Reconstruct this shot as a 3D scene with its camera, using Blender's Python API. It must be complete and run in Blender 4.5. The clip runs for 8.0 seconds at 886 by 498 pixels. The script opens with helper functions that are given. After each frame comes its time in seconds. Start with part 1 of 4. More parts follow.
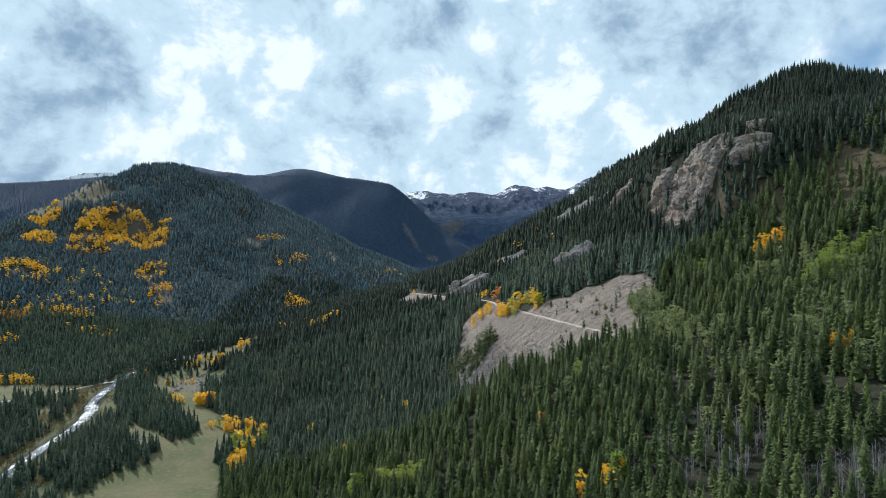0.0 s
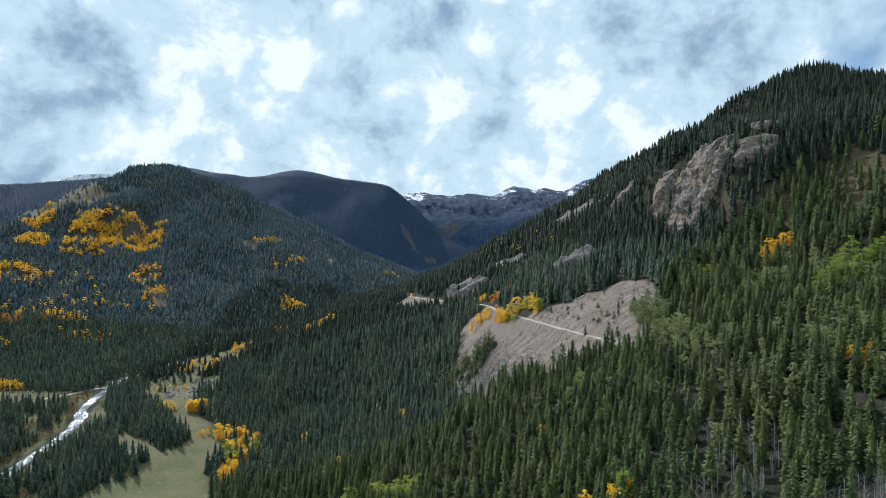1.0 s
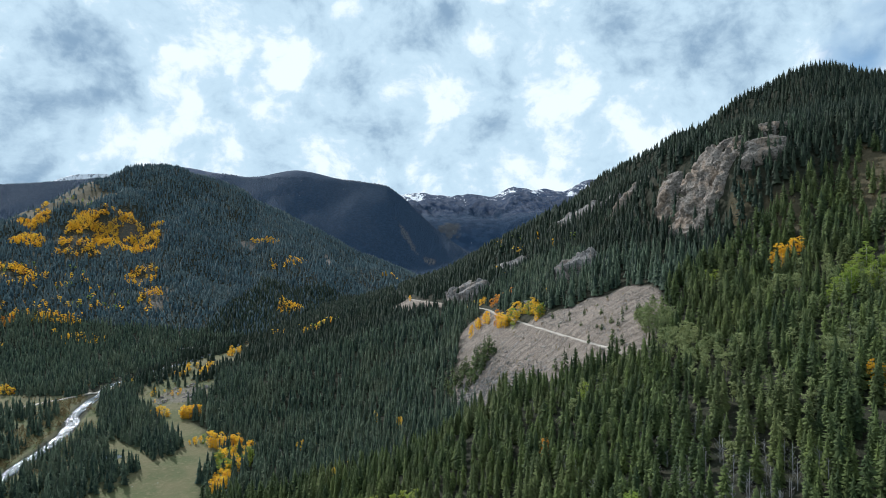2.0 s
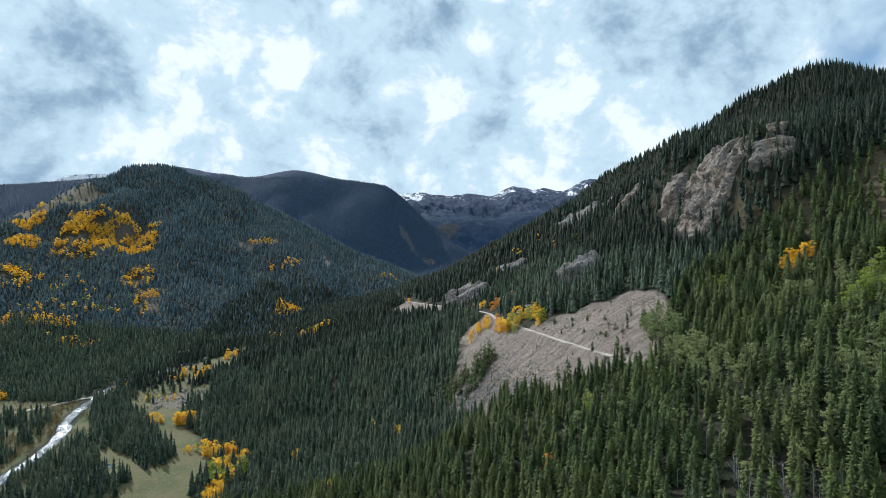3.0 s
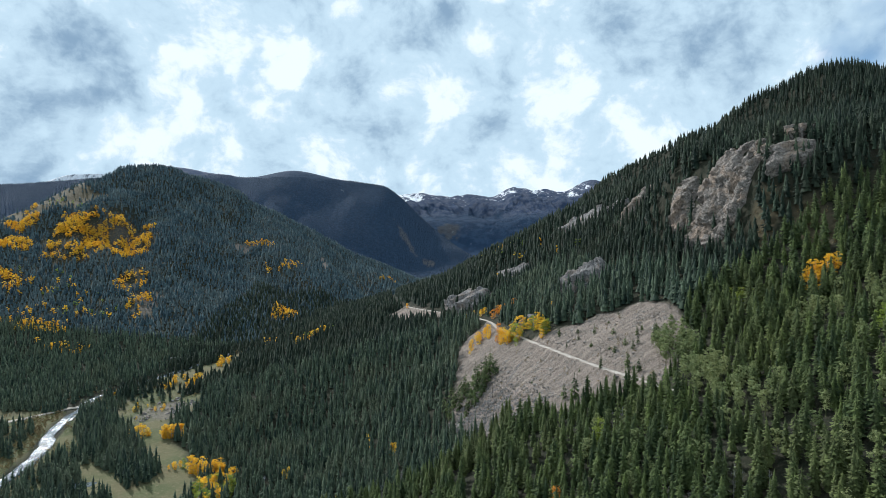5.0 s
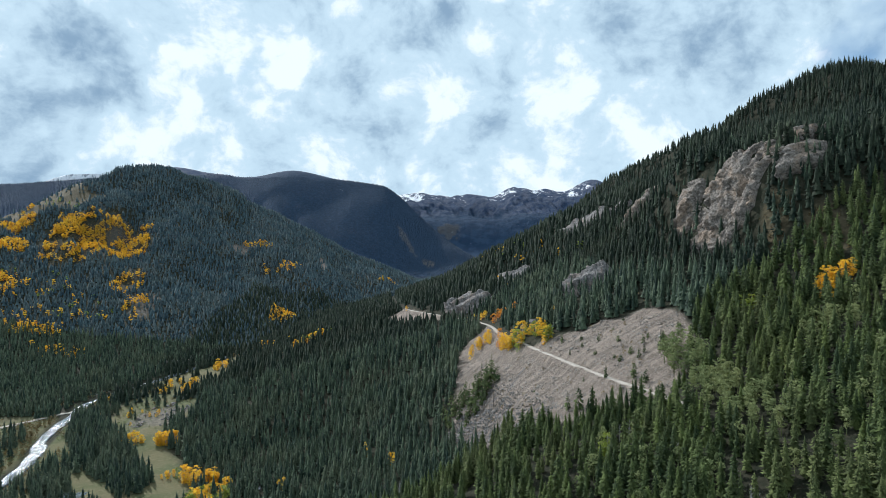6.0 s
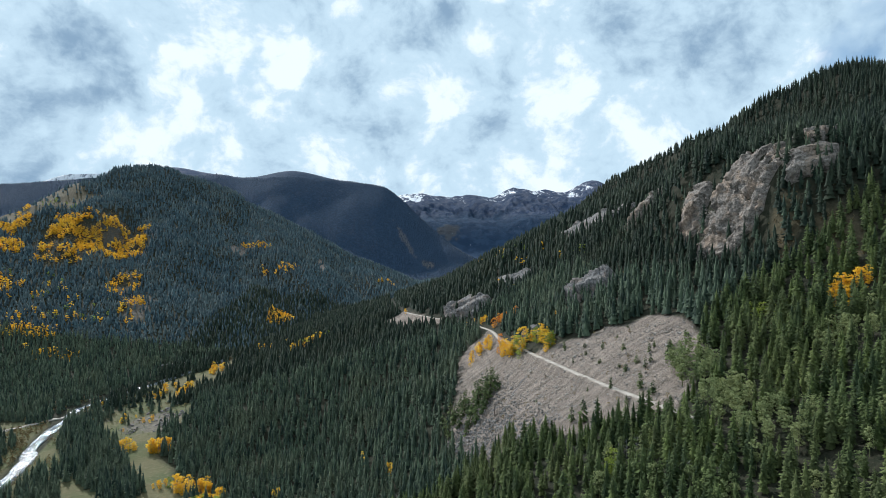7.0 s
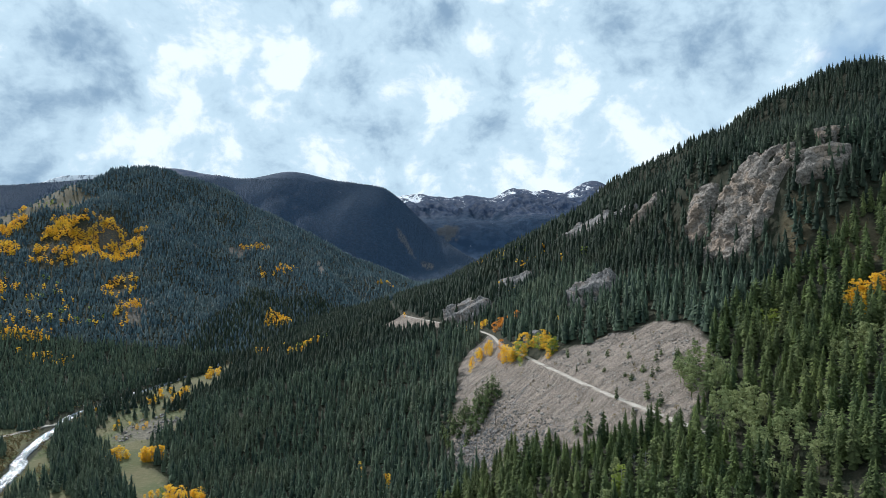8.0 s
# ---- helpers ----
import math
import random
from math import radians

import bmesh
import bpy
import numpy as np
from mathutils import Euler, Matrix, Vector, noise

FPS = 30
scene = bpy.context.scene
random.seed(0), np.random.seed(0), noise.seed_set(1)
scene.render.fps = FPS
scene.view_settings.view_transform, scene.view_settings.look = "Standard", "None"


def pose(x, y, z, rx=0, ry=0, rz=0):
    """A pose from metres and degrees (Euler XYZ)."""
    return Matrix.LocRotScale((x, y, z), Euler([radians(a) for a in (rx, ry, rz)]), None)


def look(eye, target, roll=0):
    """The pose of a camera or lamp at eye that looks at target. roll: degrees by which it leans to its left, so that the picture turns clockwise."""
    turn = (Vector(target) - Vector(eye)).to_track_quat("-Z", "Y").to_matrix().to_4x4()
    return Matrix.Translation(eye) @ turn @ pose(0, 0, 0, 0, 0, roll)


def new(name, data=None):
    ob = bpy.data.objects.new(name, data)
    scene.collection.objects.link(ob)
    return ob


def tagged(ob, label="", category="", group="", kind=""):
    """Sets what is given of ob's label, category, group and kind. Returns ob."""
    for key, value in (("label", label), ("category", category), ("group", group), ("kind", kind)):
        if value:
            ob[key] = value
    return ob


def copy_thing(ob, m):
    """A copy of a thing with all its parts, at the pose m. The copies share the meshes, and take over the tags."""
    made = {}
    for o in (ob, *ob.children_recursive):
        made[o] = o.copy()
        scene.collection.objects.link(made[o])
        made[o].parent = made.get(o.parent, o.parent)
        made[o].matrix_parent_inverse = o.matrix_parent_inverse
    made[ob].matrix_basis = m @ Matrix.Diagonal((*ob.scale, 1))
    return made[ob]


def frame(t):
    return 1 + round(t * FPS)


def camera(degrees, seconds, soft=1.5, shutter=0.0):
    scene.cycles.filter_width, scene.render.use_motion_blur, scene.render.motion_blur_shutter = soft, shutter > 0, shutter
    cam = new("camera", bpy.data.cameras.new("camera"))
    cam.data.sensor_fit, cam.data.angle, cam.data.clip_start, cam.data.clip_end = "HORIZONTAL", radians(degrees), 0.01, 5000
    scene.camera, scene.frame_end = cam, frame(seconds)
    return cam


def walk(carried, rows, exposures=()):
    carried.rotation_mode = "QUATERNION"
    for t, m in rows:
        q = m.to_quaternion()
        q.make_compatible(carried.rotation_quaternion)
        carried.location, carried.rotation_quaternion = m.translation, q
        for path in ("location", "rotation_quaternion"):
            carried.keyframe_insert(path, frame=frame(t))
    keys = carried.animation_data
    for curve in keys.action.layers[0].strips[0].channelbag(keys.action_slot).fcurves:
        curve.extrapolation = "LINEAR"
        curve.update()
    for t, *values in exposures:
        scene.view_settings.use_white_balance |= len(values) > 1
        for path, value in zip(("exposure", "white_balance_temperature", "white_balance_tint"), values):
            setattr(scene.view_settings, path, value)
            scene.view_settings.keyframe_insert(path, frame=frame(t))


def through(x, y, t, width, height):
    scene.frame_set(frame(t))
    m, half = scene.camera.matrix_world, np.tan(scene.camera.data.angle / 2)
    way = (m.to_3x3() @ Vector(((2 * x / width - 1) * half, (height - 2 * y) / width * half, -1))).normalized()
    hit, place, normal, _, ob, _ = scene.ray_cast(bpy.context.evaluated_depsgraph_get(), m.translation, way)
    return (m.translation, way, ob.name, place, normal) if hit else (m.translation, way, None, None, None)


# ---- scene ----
cam = camera(70.0, 8.0, soft=0.65)
PATH = [
    (0, (-2.185, 1.576, 144.259), (-2.195, 3.576, 144.257), -0.5),
    (0.5, (-1.901, 8.404, 145.685), (-1.909, 10.404, 145.685), -0.5),
    (1, (-1.625, 15.191, 147.023), (-1.629, 17.191, 147.025), -0.5),
    (1.5, (-1.347, 22.093, 148.429), (-1.35, 24.093, 148.432), -0.4),
    (3, (-0.719, 42.089, 153.84), (-0.72, 44.089, 153.84), -0.5),
    (3.5, (-0.387, 48.949, 155.259), (-0.388, 50.949, 155.259), -0.5),
    (4, (-0.092, 55.6, 156.743), (-0.094, 57.6, 156.742), -0.5),
    (4.5, (0.113, 62.1, 158.121), (0.112, 64.1, 158.122), -0.4),
    (6, (0.593, 81.763, 163.283), (0.592, 83.763, 163.282), -0.4),
    (6.5, (0.703, 88.329, 164.682), (0.703, 90.329, 164.681), -0.3),
    (7, (0.764, 94.829, 166.252), (0.764, 96.829, 166.252), -0.3),
    (7.5, (0.856, 101.461, 167.707), (0.857, 103.461, 167.707), -0.3),
    (8, (1.159, 108.209, 169.091), (1.16, 110.209, 169.092), -0.4),
]
walk(cam, [(t, look(eye, target, roll)) for t, eye, target, roll in PATH], exposures=[(0, 0.0, 5850, 10), (8, 0.0, 5850, 10)])

# ---- sky, sun ----
SUN_ELEVATION, SUN_AZIMUTH = 36.0, -35.0  # azimuth from +y towards +x, degrees
sun_dir = Vector((math.sin(radians(SUN_AZIMUTH)) * math.cos(radians(SUN_ELEVATION)),
                  math.cos(radians(SUN_AZIMUTH)) * math.cos(radians(SUN_ELEVATION)),
                  math.sin(radians(SUN_ELEVATION))))
sun = new("sun", bpy.data.lights.new("sun", "SUN"))
sun.data.energy, sun.data.angle, sun.data.color = 5.0, radians(0.6), (1.0, 0.95, 0.86)
sun.matrix_world = look((0, 0, 900), Vector((0, 0, 900)) - sun_dir)


class Nodes:
    """A small helper round a node tree."""

    def __init__(self, tree):
        self.tree = tree
        tree.nodes.clear()

    def add(self, kind, props=None, **inputs):
        node = self.tree.nodes.new(kind)
        for key, value in (props or {}).items():
            setattr(node, key, value)
        for key, value in inputs.items():
            self.set(node, key.replace("_", " "), value)
        return node

    def set(self, node, key, value):
        socket = node.inputs[int(key[1:]) if key[0] == "i" and key[1:].isdigit() else key]
        if isinstance(value, bpy.types.NodeSocket):
            self.tree.links.new(value, socket)
        elif isinstance(value, tuple) and len(value) == 3 and len(socket.default_value) == 4:
            socket.default_value = (*value, 1)
        else:
            socket.default_value = value

    def math(self, op, a, b=0.0, c=0.0, clamp=False):
        return self.add("ShaderNodeMath", {"operation": op, "use_clamp": clamp}, i0=a, i1=b, i2=c).outputs[0]

    def vec(self, op, a, b=(0, 0, 0)):
        node = self.add("ShaderNodeVectorMath", {"operation": op}, i0=a, i1=b)
        return node.outputs["Value"] if op in ("DISTANCE", "LENGTH", "DOT_PRODUCT") else node.outputs[0]

    def noise(self, vector, scale, detail=4.0, rough=0.55, distort=0.0):
        return self.add("ShaderNodeTexNoise", None, Vector=vector, Scale=scale, Detail=detail, Roughness=rough, Distortion=distort).outputs[0]

    def ramp(self, value, lo, hi, a=0.0, b=1.0):
        return self.add("ShaderNodeMapRange", {"interpolation_type": "SMOOTHSTEP"}, i0=value, i1=lo, i2=hi, i3=a, i4=b).outputs[0]

    def mix(self, fac, a, b):
        node = self.add("ShaderNodeMix", {"data_type": "RGBA"}, i0=fac)
        self.set(node, "i6", a)
        self.set(node, "i7", b)
        return node.outputs[2]


world = bpy.data.worlds.new("world")
scene.world = world
world.use_nodes = True
n = Nodes(world.node_tree)
sky = n.add("ShaderNodeTexSky", {"sky_type": "NISHITA", "sun_disc": False, "sun_elevation": radians(SUN_ELEVATION),
                                  "sun_rotation": radians(SUN_AZIMUTH), "altitude": 2500.0})
way = n.add("ShaderNodeTexCoord").outputs["Generated"]
flat = n.vec("MULTIPLY", way, (1.0, 1.0, 1.2))
warp = n.add("ShaderNodeTexNoise", None, Vector=flat, Scale=5.0, Detail=5.0).outputs["Color"]
warp = n.vec("SUBTRACT", warp, (0.5, 0.5, 0.5))
flat = n.vec("ADD", flat, n.vec("MULTIPLY", warp, (0.10, 0.10, 0.08)))
broad = n.noise(flat, 4.2, 5.0, 0.55)
fine = n.noise(flat, 11.0, 12.0, 0.64)
puffs = n.add("ShaderNodeTexVoronoi", {"feature": "SMOOTH_F1"}, Vector=flat, Scale=16.0, Detail=3.0, Roughness=0.55, Smoothness=0.5).outputs["Distance"]
shade = n.math("ADD", n.math("MULTIPLY", n.math("SUBTRACT", broad, 0.5), 1.1), n.math("MULTIPLY", n.math("SUBTRACT", fine, 0.5), 2.5))
shade = n.math("ADD", shade, n.math("MULTIPLY", n.math("SUBTRACT", 0.42, puffs), 0.50))
shade = n.math("ADD", shade, 0.97)
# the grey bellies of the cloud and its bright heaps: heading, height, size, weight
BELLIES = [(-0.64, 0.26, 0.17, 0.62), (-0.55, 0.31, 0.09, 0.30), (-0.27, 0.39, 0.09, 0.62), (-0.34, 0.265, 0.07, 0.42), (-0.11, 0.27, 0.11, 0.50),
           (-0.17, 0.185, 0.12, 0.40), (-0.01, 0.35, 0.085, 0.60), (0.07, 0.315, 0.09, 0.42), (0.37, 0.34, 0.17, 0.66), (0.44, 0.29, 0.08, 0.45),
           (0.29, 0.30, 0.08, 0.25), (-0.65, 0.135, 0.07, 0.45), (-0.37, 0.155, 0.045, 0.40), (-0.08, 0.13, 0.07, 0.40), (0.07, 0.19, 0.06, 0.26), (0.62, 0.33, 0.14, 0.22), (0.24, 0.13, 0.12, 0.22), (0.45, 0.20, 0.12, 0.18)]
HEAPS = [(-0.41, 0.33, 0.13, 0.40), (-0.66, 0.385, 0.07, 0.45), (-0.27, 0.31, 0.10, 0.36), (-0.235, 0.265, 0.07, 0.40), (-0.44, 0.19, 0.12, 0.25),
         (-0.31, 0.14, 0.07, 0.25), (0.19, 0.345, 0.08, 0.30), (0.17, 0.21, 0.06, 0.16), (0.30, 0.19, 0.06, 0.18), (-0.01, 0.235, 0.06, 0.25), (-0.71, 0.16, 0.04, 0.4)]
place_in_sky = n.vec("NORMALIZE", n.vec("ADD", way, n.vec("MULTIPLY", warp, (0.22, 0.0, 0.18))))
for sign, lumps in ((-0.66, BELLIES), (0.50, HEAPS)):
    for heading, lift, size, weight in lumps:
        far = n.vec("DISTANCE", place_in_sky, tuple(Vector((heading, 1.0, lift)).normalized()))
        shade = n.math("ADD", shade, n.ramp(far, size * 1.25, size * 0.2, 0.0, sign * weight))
blue = n.add("ShaderNodeMix", {"data_type": "RGBA", "blend_type": "MULTIPLY"}, i0=1.0)
n.set(blue, "i6", sky.outputs[0])
n.set(blue, "i7", (0.12, 0.13, 0.12))
cloud = n.mix(n.ramp(shade, -0.40, 0.54), (0.285, 0.405, 0.515), (0.640, 0.790, 0.850))
cloud = n.mix(n.ramp(shade, 0.50, 0.92), cloud, (0.965, 1.02, 1.01))
rift = n.ramp(n.vec("DISTANCE", place_in_sky, tuple(Vector((0.62, 1.0, 0.40)).normalized())), 0.26, 0.04, 0.0, 0.22)
gap = n.ramp(n.math("ADD", n.noise(n.vec("ADD", flat, (3.1, 7.7, 1.3)), 2.6, 5.0, 0.55), rift), 0.66, 0.82)
n.add("ShaderNodeOutputWorld", None, Surface=n.add("ShaderNodeBackground", None, Color=n.mix(gap, cloud, blue.outputs[2]), Strength=1.0).outputs[0])

# ---- the lie of the land ----
def curve(xs, ys, x):
    """A smooth line through a few stations (monotone between them)."""
    xs, ys = np.asarray(xs, float), np.asarray(ys, float)
    h, d = np.diff(xs), np.diff(ys) / np.diff(xs)
    m = np.zeros_like(xs)
    m[1:-1] = np.where(d[:-1] * d[1:] > 0, 2 * d[:-1] * d[1:] / np.where(d[:-1] + d[1:] == 0, 1, d[:-1] + d[1:]), 0)
    m[0], m[-1] = d[0], d[-1]
    x = np.clip(x, xs[0], xs[-1])
    i = np.clip(np.searchsorted(xs, x) - 1, 0, len(h) - 1)
    t = (x - xs[i]) / h[i]
    return ((1 + 2 * t) * (1 - t) ** 2 * ys[i] + t * (1 - t) ** 2 * h[i] * m[i]
            + t * t * (3 - 2 * t) * ys[i + 1] + t * t * (t - 1) * h[i] * m[i + 1])


def step(lo, hi, x):
    t = np.clip((x - lo) / (hi - lo), 0, 1)
    return t * t * (3 - 2 * t)


def soft_max(a, b, k):
    h = np.clip(0.5 + 0.5 * (a - b) / k, 0, 1)
    return b + (a - b) * h + k * h * (1 - h)


def value_noise(x, y, seed=0):
    """Smooth noise between -1 and 1 with cells of one metre."""
    xi, yi = np.floor(x).astype(np.int64), np.floor(y).astype(np.int64)
    fx, fy = x - xi, y - yi
    fx, fy = fx ** 3 * (fx * (fx * 6 - 15) + 10), fy ** 3 * (fy * (fy * 6 - 15) + 10)

    def lattice(a, b):
        h = (a * 374761393 + b * 668265263 + seed * 974711 + 1442695) & 0x7FFFFFFF
        h = ((h ^ (h >> 13)) * 1274126177) & 0x7FFFFFFF
        return ((h ^ (h >> 16)) & 0xFFFF) / 32767.5 - 1
    a, b, c, d = lattice(xi, yi), lattice(xi + 1, yi), lattice(xi, yi + 1), lattice(xi + 1, yi + 1)
    return (a * (1 - fx) + b * fx) * (1 - fy) + (c * (1 - fx) + d * fx) * fy


def fractal(x, y, size, octaves=4, seed=0, gain=0.5):
    total, amp, x, y = 0.0, 1.0, np.asarray(x, float) / size, np.asarray(y, float) / size
    for o in range(octaves):
        total = total + amp * value_noise(x + 17.3 * o, y - 9.1 * o, seed + o)
        x, y, amp = 1.8 * x + 0.6 * y, 1.8 * y - 0.6 * x, amp * gain
    return total


def shelf_x(y):
    """Where the shelf road runs along the right-hand slope."""
    return curve((-300, 200, 300, 388, 484, 620, 690, 740, 810, 912, 1058, 1200, 1500, 2500, 5000),
                 (300, 165, 140, 117, 90, 63, 53, 52, 42, 5, -55, -85, -110, -40, 60), y)


def shelf_z(y):
    return curve((-300, 200, 407, 587, 700, 890, 1018, 1300, 1800, 2500, 5000), (92, 90, 87, 85, 82, 75, 71, 64, 52, 55, 120), y)


def slope_s(x, y):
    """Distance across the slope from the shelf road, uphill positive."""
    return (x - shelf_x(y)) * 0.965


def river_x(y):
    return curve((-300, 300, 482, 600, 654, 714, 776, 851, 910, 985, 1150, 1700, 2500, 5000), (-270, -312, -345, -366, -379, -402, -422, -437, -424, -385, -310, -180, -100, 50), y)


def floor_z(y):
    return curve((-300, 450, 650, 840, 1000, 1300, 1800, 2500, 3500, 5000), (-36, -31, -29, -25, -14, 8, 26, 44, 120, 200), y)


def crest_1(x):
    return curve((-2600, -1900, -1500, -1330, -1200, -1130, -1060, -1000, -900, -720, -533, -344, -158, -60, 60),
                 (120, 150, 175, 202, 245, 303, 368, 412, 422, 357, 272, 168, 74, 40, 10), x)


def crest_1_y(x):
    return curve((-2600, -1400, -1200, -1100, -1000, -900, -300, 60), (1650, 1680, 1780, 1900, 2050, 2120, 2120, 2150), x)


def crest_2(x):
    return curve((-3600, -2400, -1900, -1500, -1330, -1150, -950, -740, -525, -290, -235, -69, 100, 250, 500),
                 (450, 488, 510, 545, 572, 543, 524, 555, 510, 472, 438, 280, 145, 60, 0), x)


def crest_3(x):
    return curve((-3600, -2500, -2330, -2160, -2000, -1700, -900, -345, -180, 66, 350, 500, 680, 850, 1031, 1200, 1700, 3000),
                 (380, 470, 560, 610, 612, 480, 470, 545, 556, 546, 540, 592, 578, 580, 645, 600, 520, 400), x)


def range_folds(x, y):
    return fractal(x + 0.25 * y, y * 0.4, 300, 7, 51, 0.6)


def height(x, y):
    x, y = np.asarray(x, float), np.asarray(y, float)
    s = slope_s(x, y)
    wobble = fractal(x, y, 60, 4, 3)
    s = s + wobble * np.clip(np.abs(s) / 40, 0, 1) * 5
    k = curve((-300, 250, 400, 550, 727, 800, 850, 900, 960, 1100, 1300, 1500, 1900, 2500), (0.7, 0.78, 0.86, 1.0, 1.04, 1.06, 1.03, 0.97, 0.92, 0.81, 0.60, 0.33, 0.08, 0.0), y)
    up = curve((0, 60, 92, 120, 150, 200, 286, 350, 368, 390, 430, 600, 900), (0, 36, 54, 78, 103, 142, 196, 257, 256, 242, 226, 190, 150), s)
    near = curve((-700, -240, -150, -77, -44, 0), (-125, -116, -80, -43, -25, 0), s)
    mid = curve((-700, -240, -180, -120, -85, -58, -30, 0), (-125, -115, -105, -85, -66, -48, -23, 0), s)
    deep = curve((-700, -366, -241, -121, -60, 0), (-125, -100, -68, -38, -24, 0), s)
    last = curve((-900, -250, -100, 0), (-60, -42, -28, 0), s)
    a, b, c = step(390, 520, y), step(640, 860, y), step(1050, 1500, y)
    down = near * (1 - a) + mid * a
    down = down * (1 - b) + deep * b
    down = down * (1 - c) + last * c
    right = shelf_z(y) + np.where(s > 0, up * k, down)
    wall = curve((105, 118, 132, 150, 172, 205, 265), (0, 2, 26, 46, 36, 18, 0), s) * step(452, 526, y) * step(695, 630, y)
    wall = wall + curve((120, 140, 165, 200, 250), (0, 5, 20, 16, 0), s) * step(625, 665, y) * step(800, 740, y)
    right = right + wall
    cap = curve((-300, 400, 450, 500, 550, 600, 650, 700, 730, 800, 900, 3000), (200, 222, 236, 249, 263, 280, 304, 333, 349, 356, 362, 362), y)
    right = -soft_max(-right, -cap, 16.0)
    right = right + fractal(x, y, 140, 4, 11) * 5 * np.clip((np.abs(s) - 20) / 120, 0, 1)
    river = np.abs(x - river_x(y))
    ground = floor_z(y) + 1.2 * fractal(x, y, 70, 3, 21) * step(12, 50, river)
    ground = ground + 2.5 * step(10, 120, river) - 2.2 * step(11, 5, river) - 1.7 * step(1.35, 0.6, np.hypot((x + 288) / 12, (y - 570) / 9))
    z = soft_max(right, ground, 14.0)
    # the hill across the river, its ridge running down towards the valley
    foot = curve((-2600, -1400, -900, -526, -300, -180, -60, 60), (780, 840, 880, 960, 1180, 1450, 1700, 1800), x)
    top = crest_1_y(x)
    v = (y - foot) / (top - foot)
    gully = (np.abs(fractal(x + 0.35 * y, y * 0.4, 230, 5, 31)) - 0.35) * 60
    face = np.clip(v, 0, 1) ** 1.2 * np.where(v > 1, 1 - 0.5 * step(1, 1.9, v), 1)
    base = floor_z(y)
    hill = base + (crest_1(x) - base) * face + gully * np.clip(v * 1.5, 0, 1) * np.clip((1.25 - v) * 1.4, 0, 1)
    z = soft_max(z, np.where(v > 0, hill, -400), 12.0)
    # the dark ridge behind it
    foot = curve((-3600, -1200, -300, 100, 400), (2300, 2350, 2520, 2700, 2900), x)
    v = (y - foot) / (3200 - foot)
    gully = (np.abs(fractal(x, y * 0.5, 420, 4, 41)) - 0.35) * 45
    face = np.clip(v, 0, 1) ** 0.9 * np.where(v > 1, 1 - 0.6 * step(1, 2.0, v), 1)
    ridge = base + (crest_2(x) - base) * face + gully * np.clip(v * 2, 0, 1) * np.clip((1 - v) * 2, 0.1, 1)
    z = soft_max(z, np.where(v > 0, ridge, -400), 25.0)
    # the snow range
    v = (y - 3450) / np.where(x < -1200, 300, 1100)
    gully = (0.34 - np.abs(range_folds(x, y))) * 88
    face = np.where(x < -1200, np.clip(v, 0, 1), curve((0, 0.3, 0.5, 0.75, 1), (0, 0.46, 0.54, 0.79, 1), v)) * np.where(v > 1, 1 - 0.5 * step(1, 1.6, v), 1)
    far = base + (crest_3(x) - base) * face + gully * step(0.3, 0.65, v) * np.clip((1 - v) * 2.6, 0.22, 1) * np.where(x < -1200, 0.2, 1)
    z = soft_max(z, np.where(v > 0, far, -400), 30.0)
    # the shelf of the road
    t = slope_s(x, y)
    cut = step(6.0, 2.6, np.abs(t)) * step(250, 290, y) * step(1120, 1070, y)
    return z * (1 - cut) + shelf_z(y) * cut


# ---- materials ----
def material(name, rough=0.9, spec=0.2):
    mat = bpy.data.materials.new(name)
    mat.use_nodes = True
    k = Nodes(mat.node_tree)
    shader = k.add("ShaderNodeBsdfPrincipled", None, Roughness=rough)
    k.set(shader, "Specular IOR Level", spec)
    k.add("ShaderNodeOutputMaterial", None, Surface=shader.outputs[0])
    return mat, k, shader


def bump(k, shader, height_socket, strength, distance):
    k.set(shader, "Normal", k.add("ShaderNodeBump", None, Strength=strength, Distance=distance, Height=height_socket).outputs[0])


def place(k):
    return k.add("ShaderNodeNewGeometry").outputs["Position"]


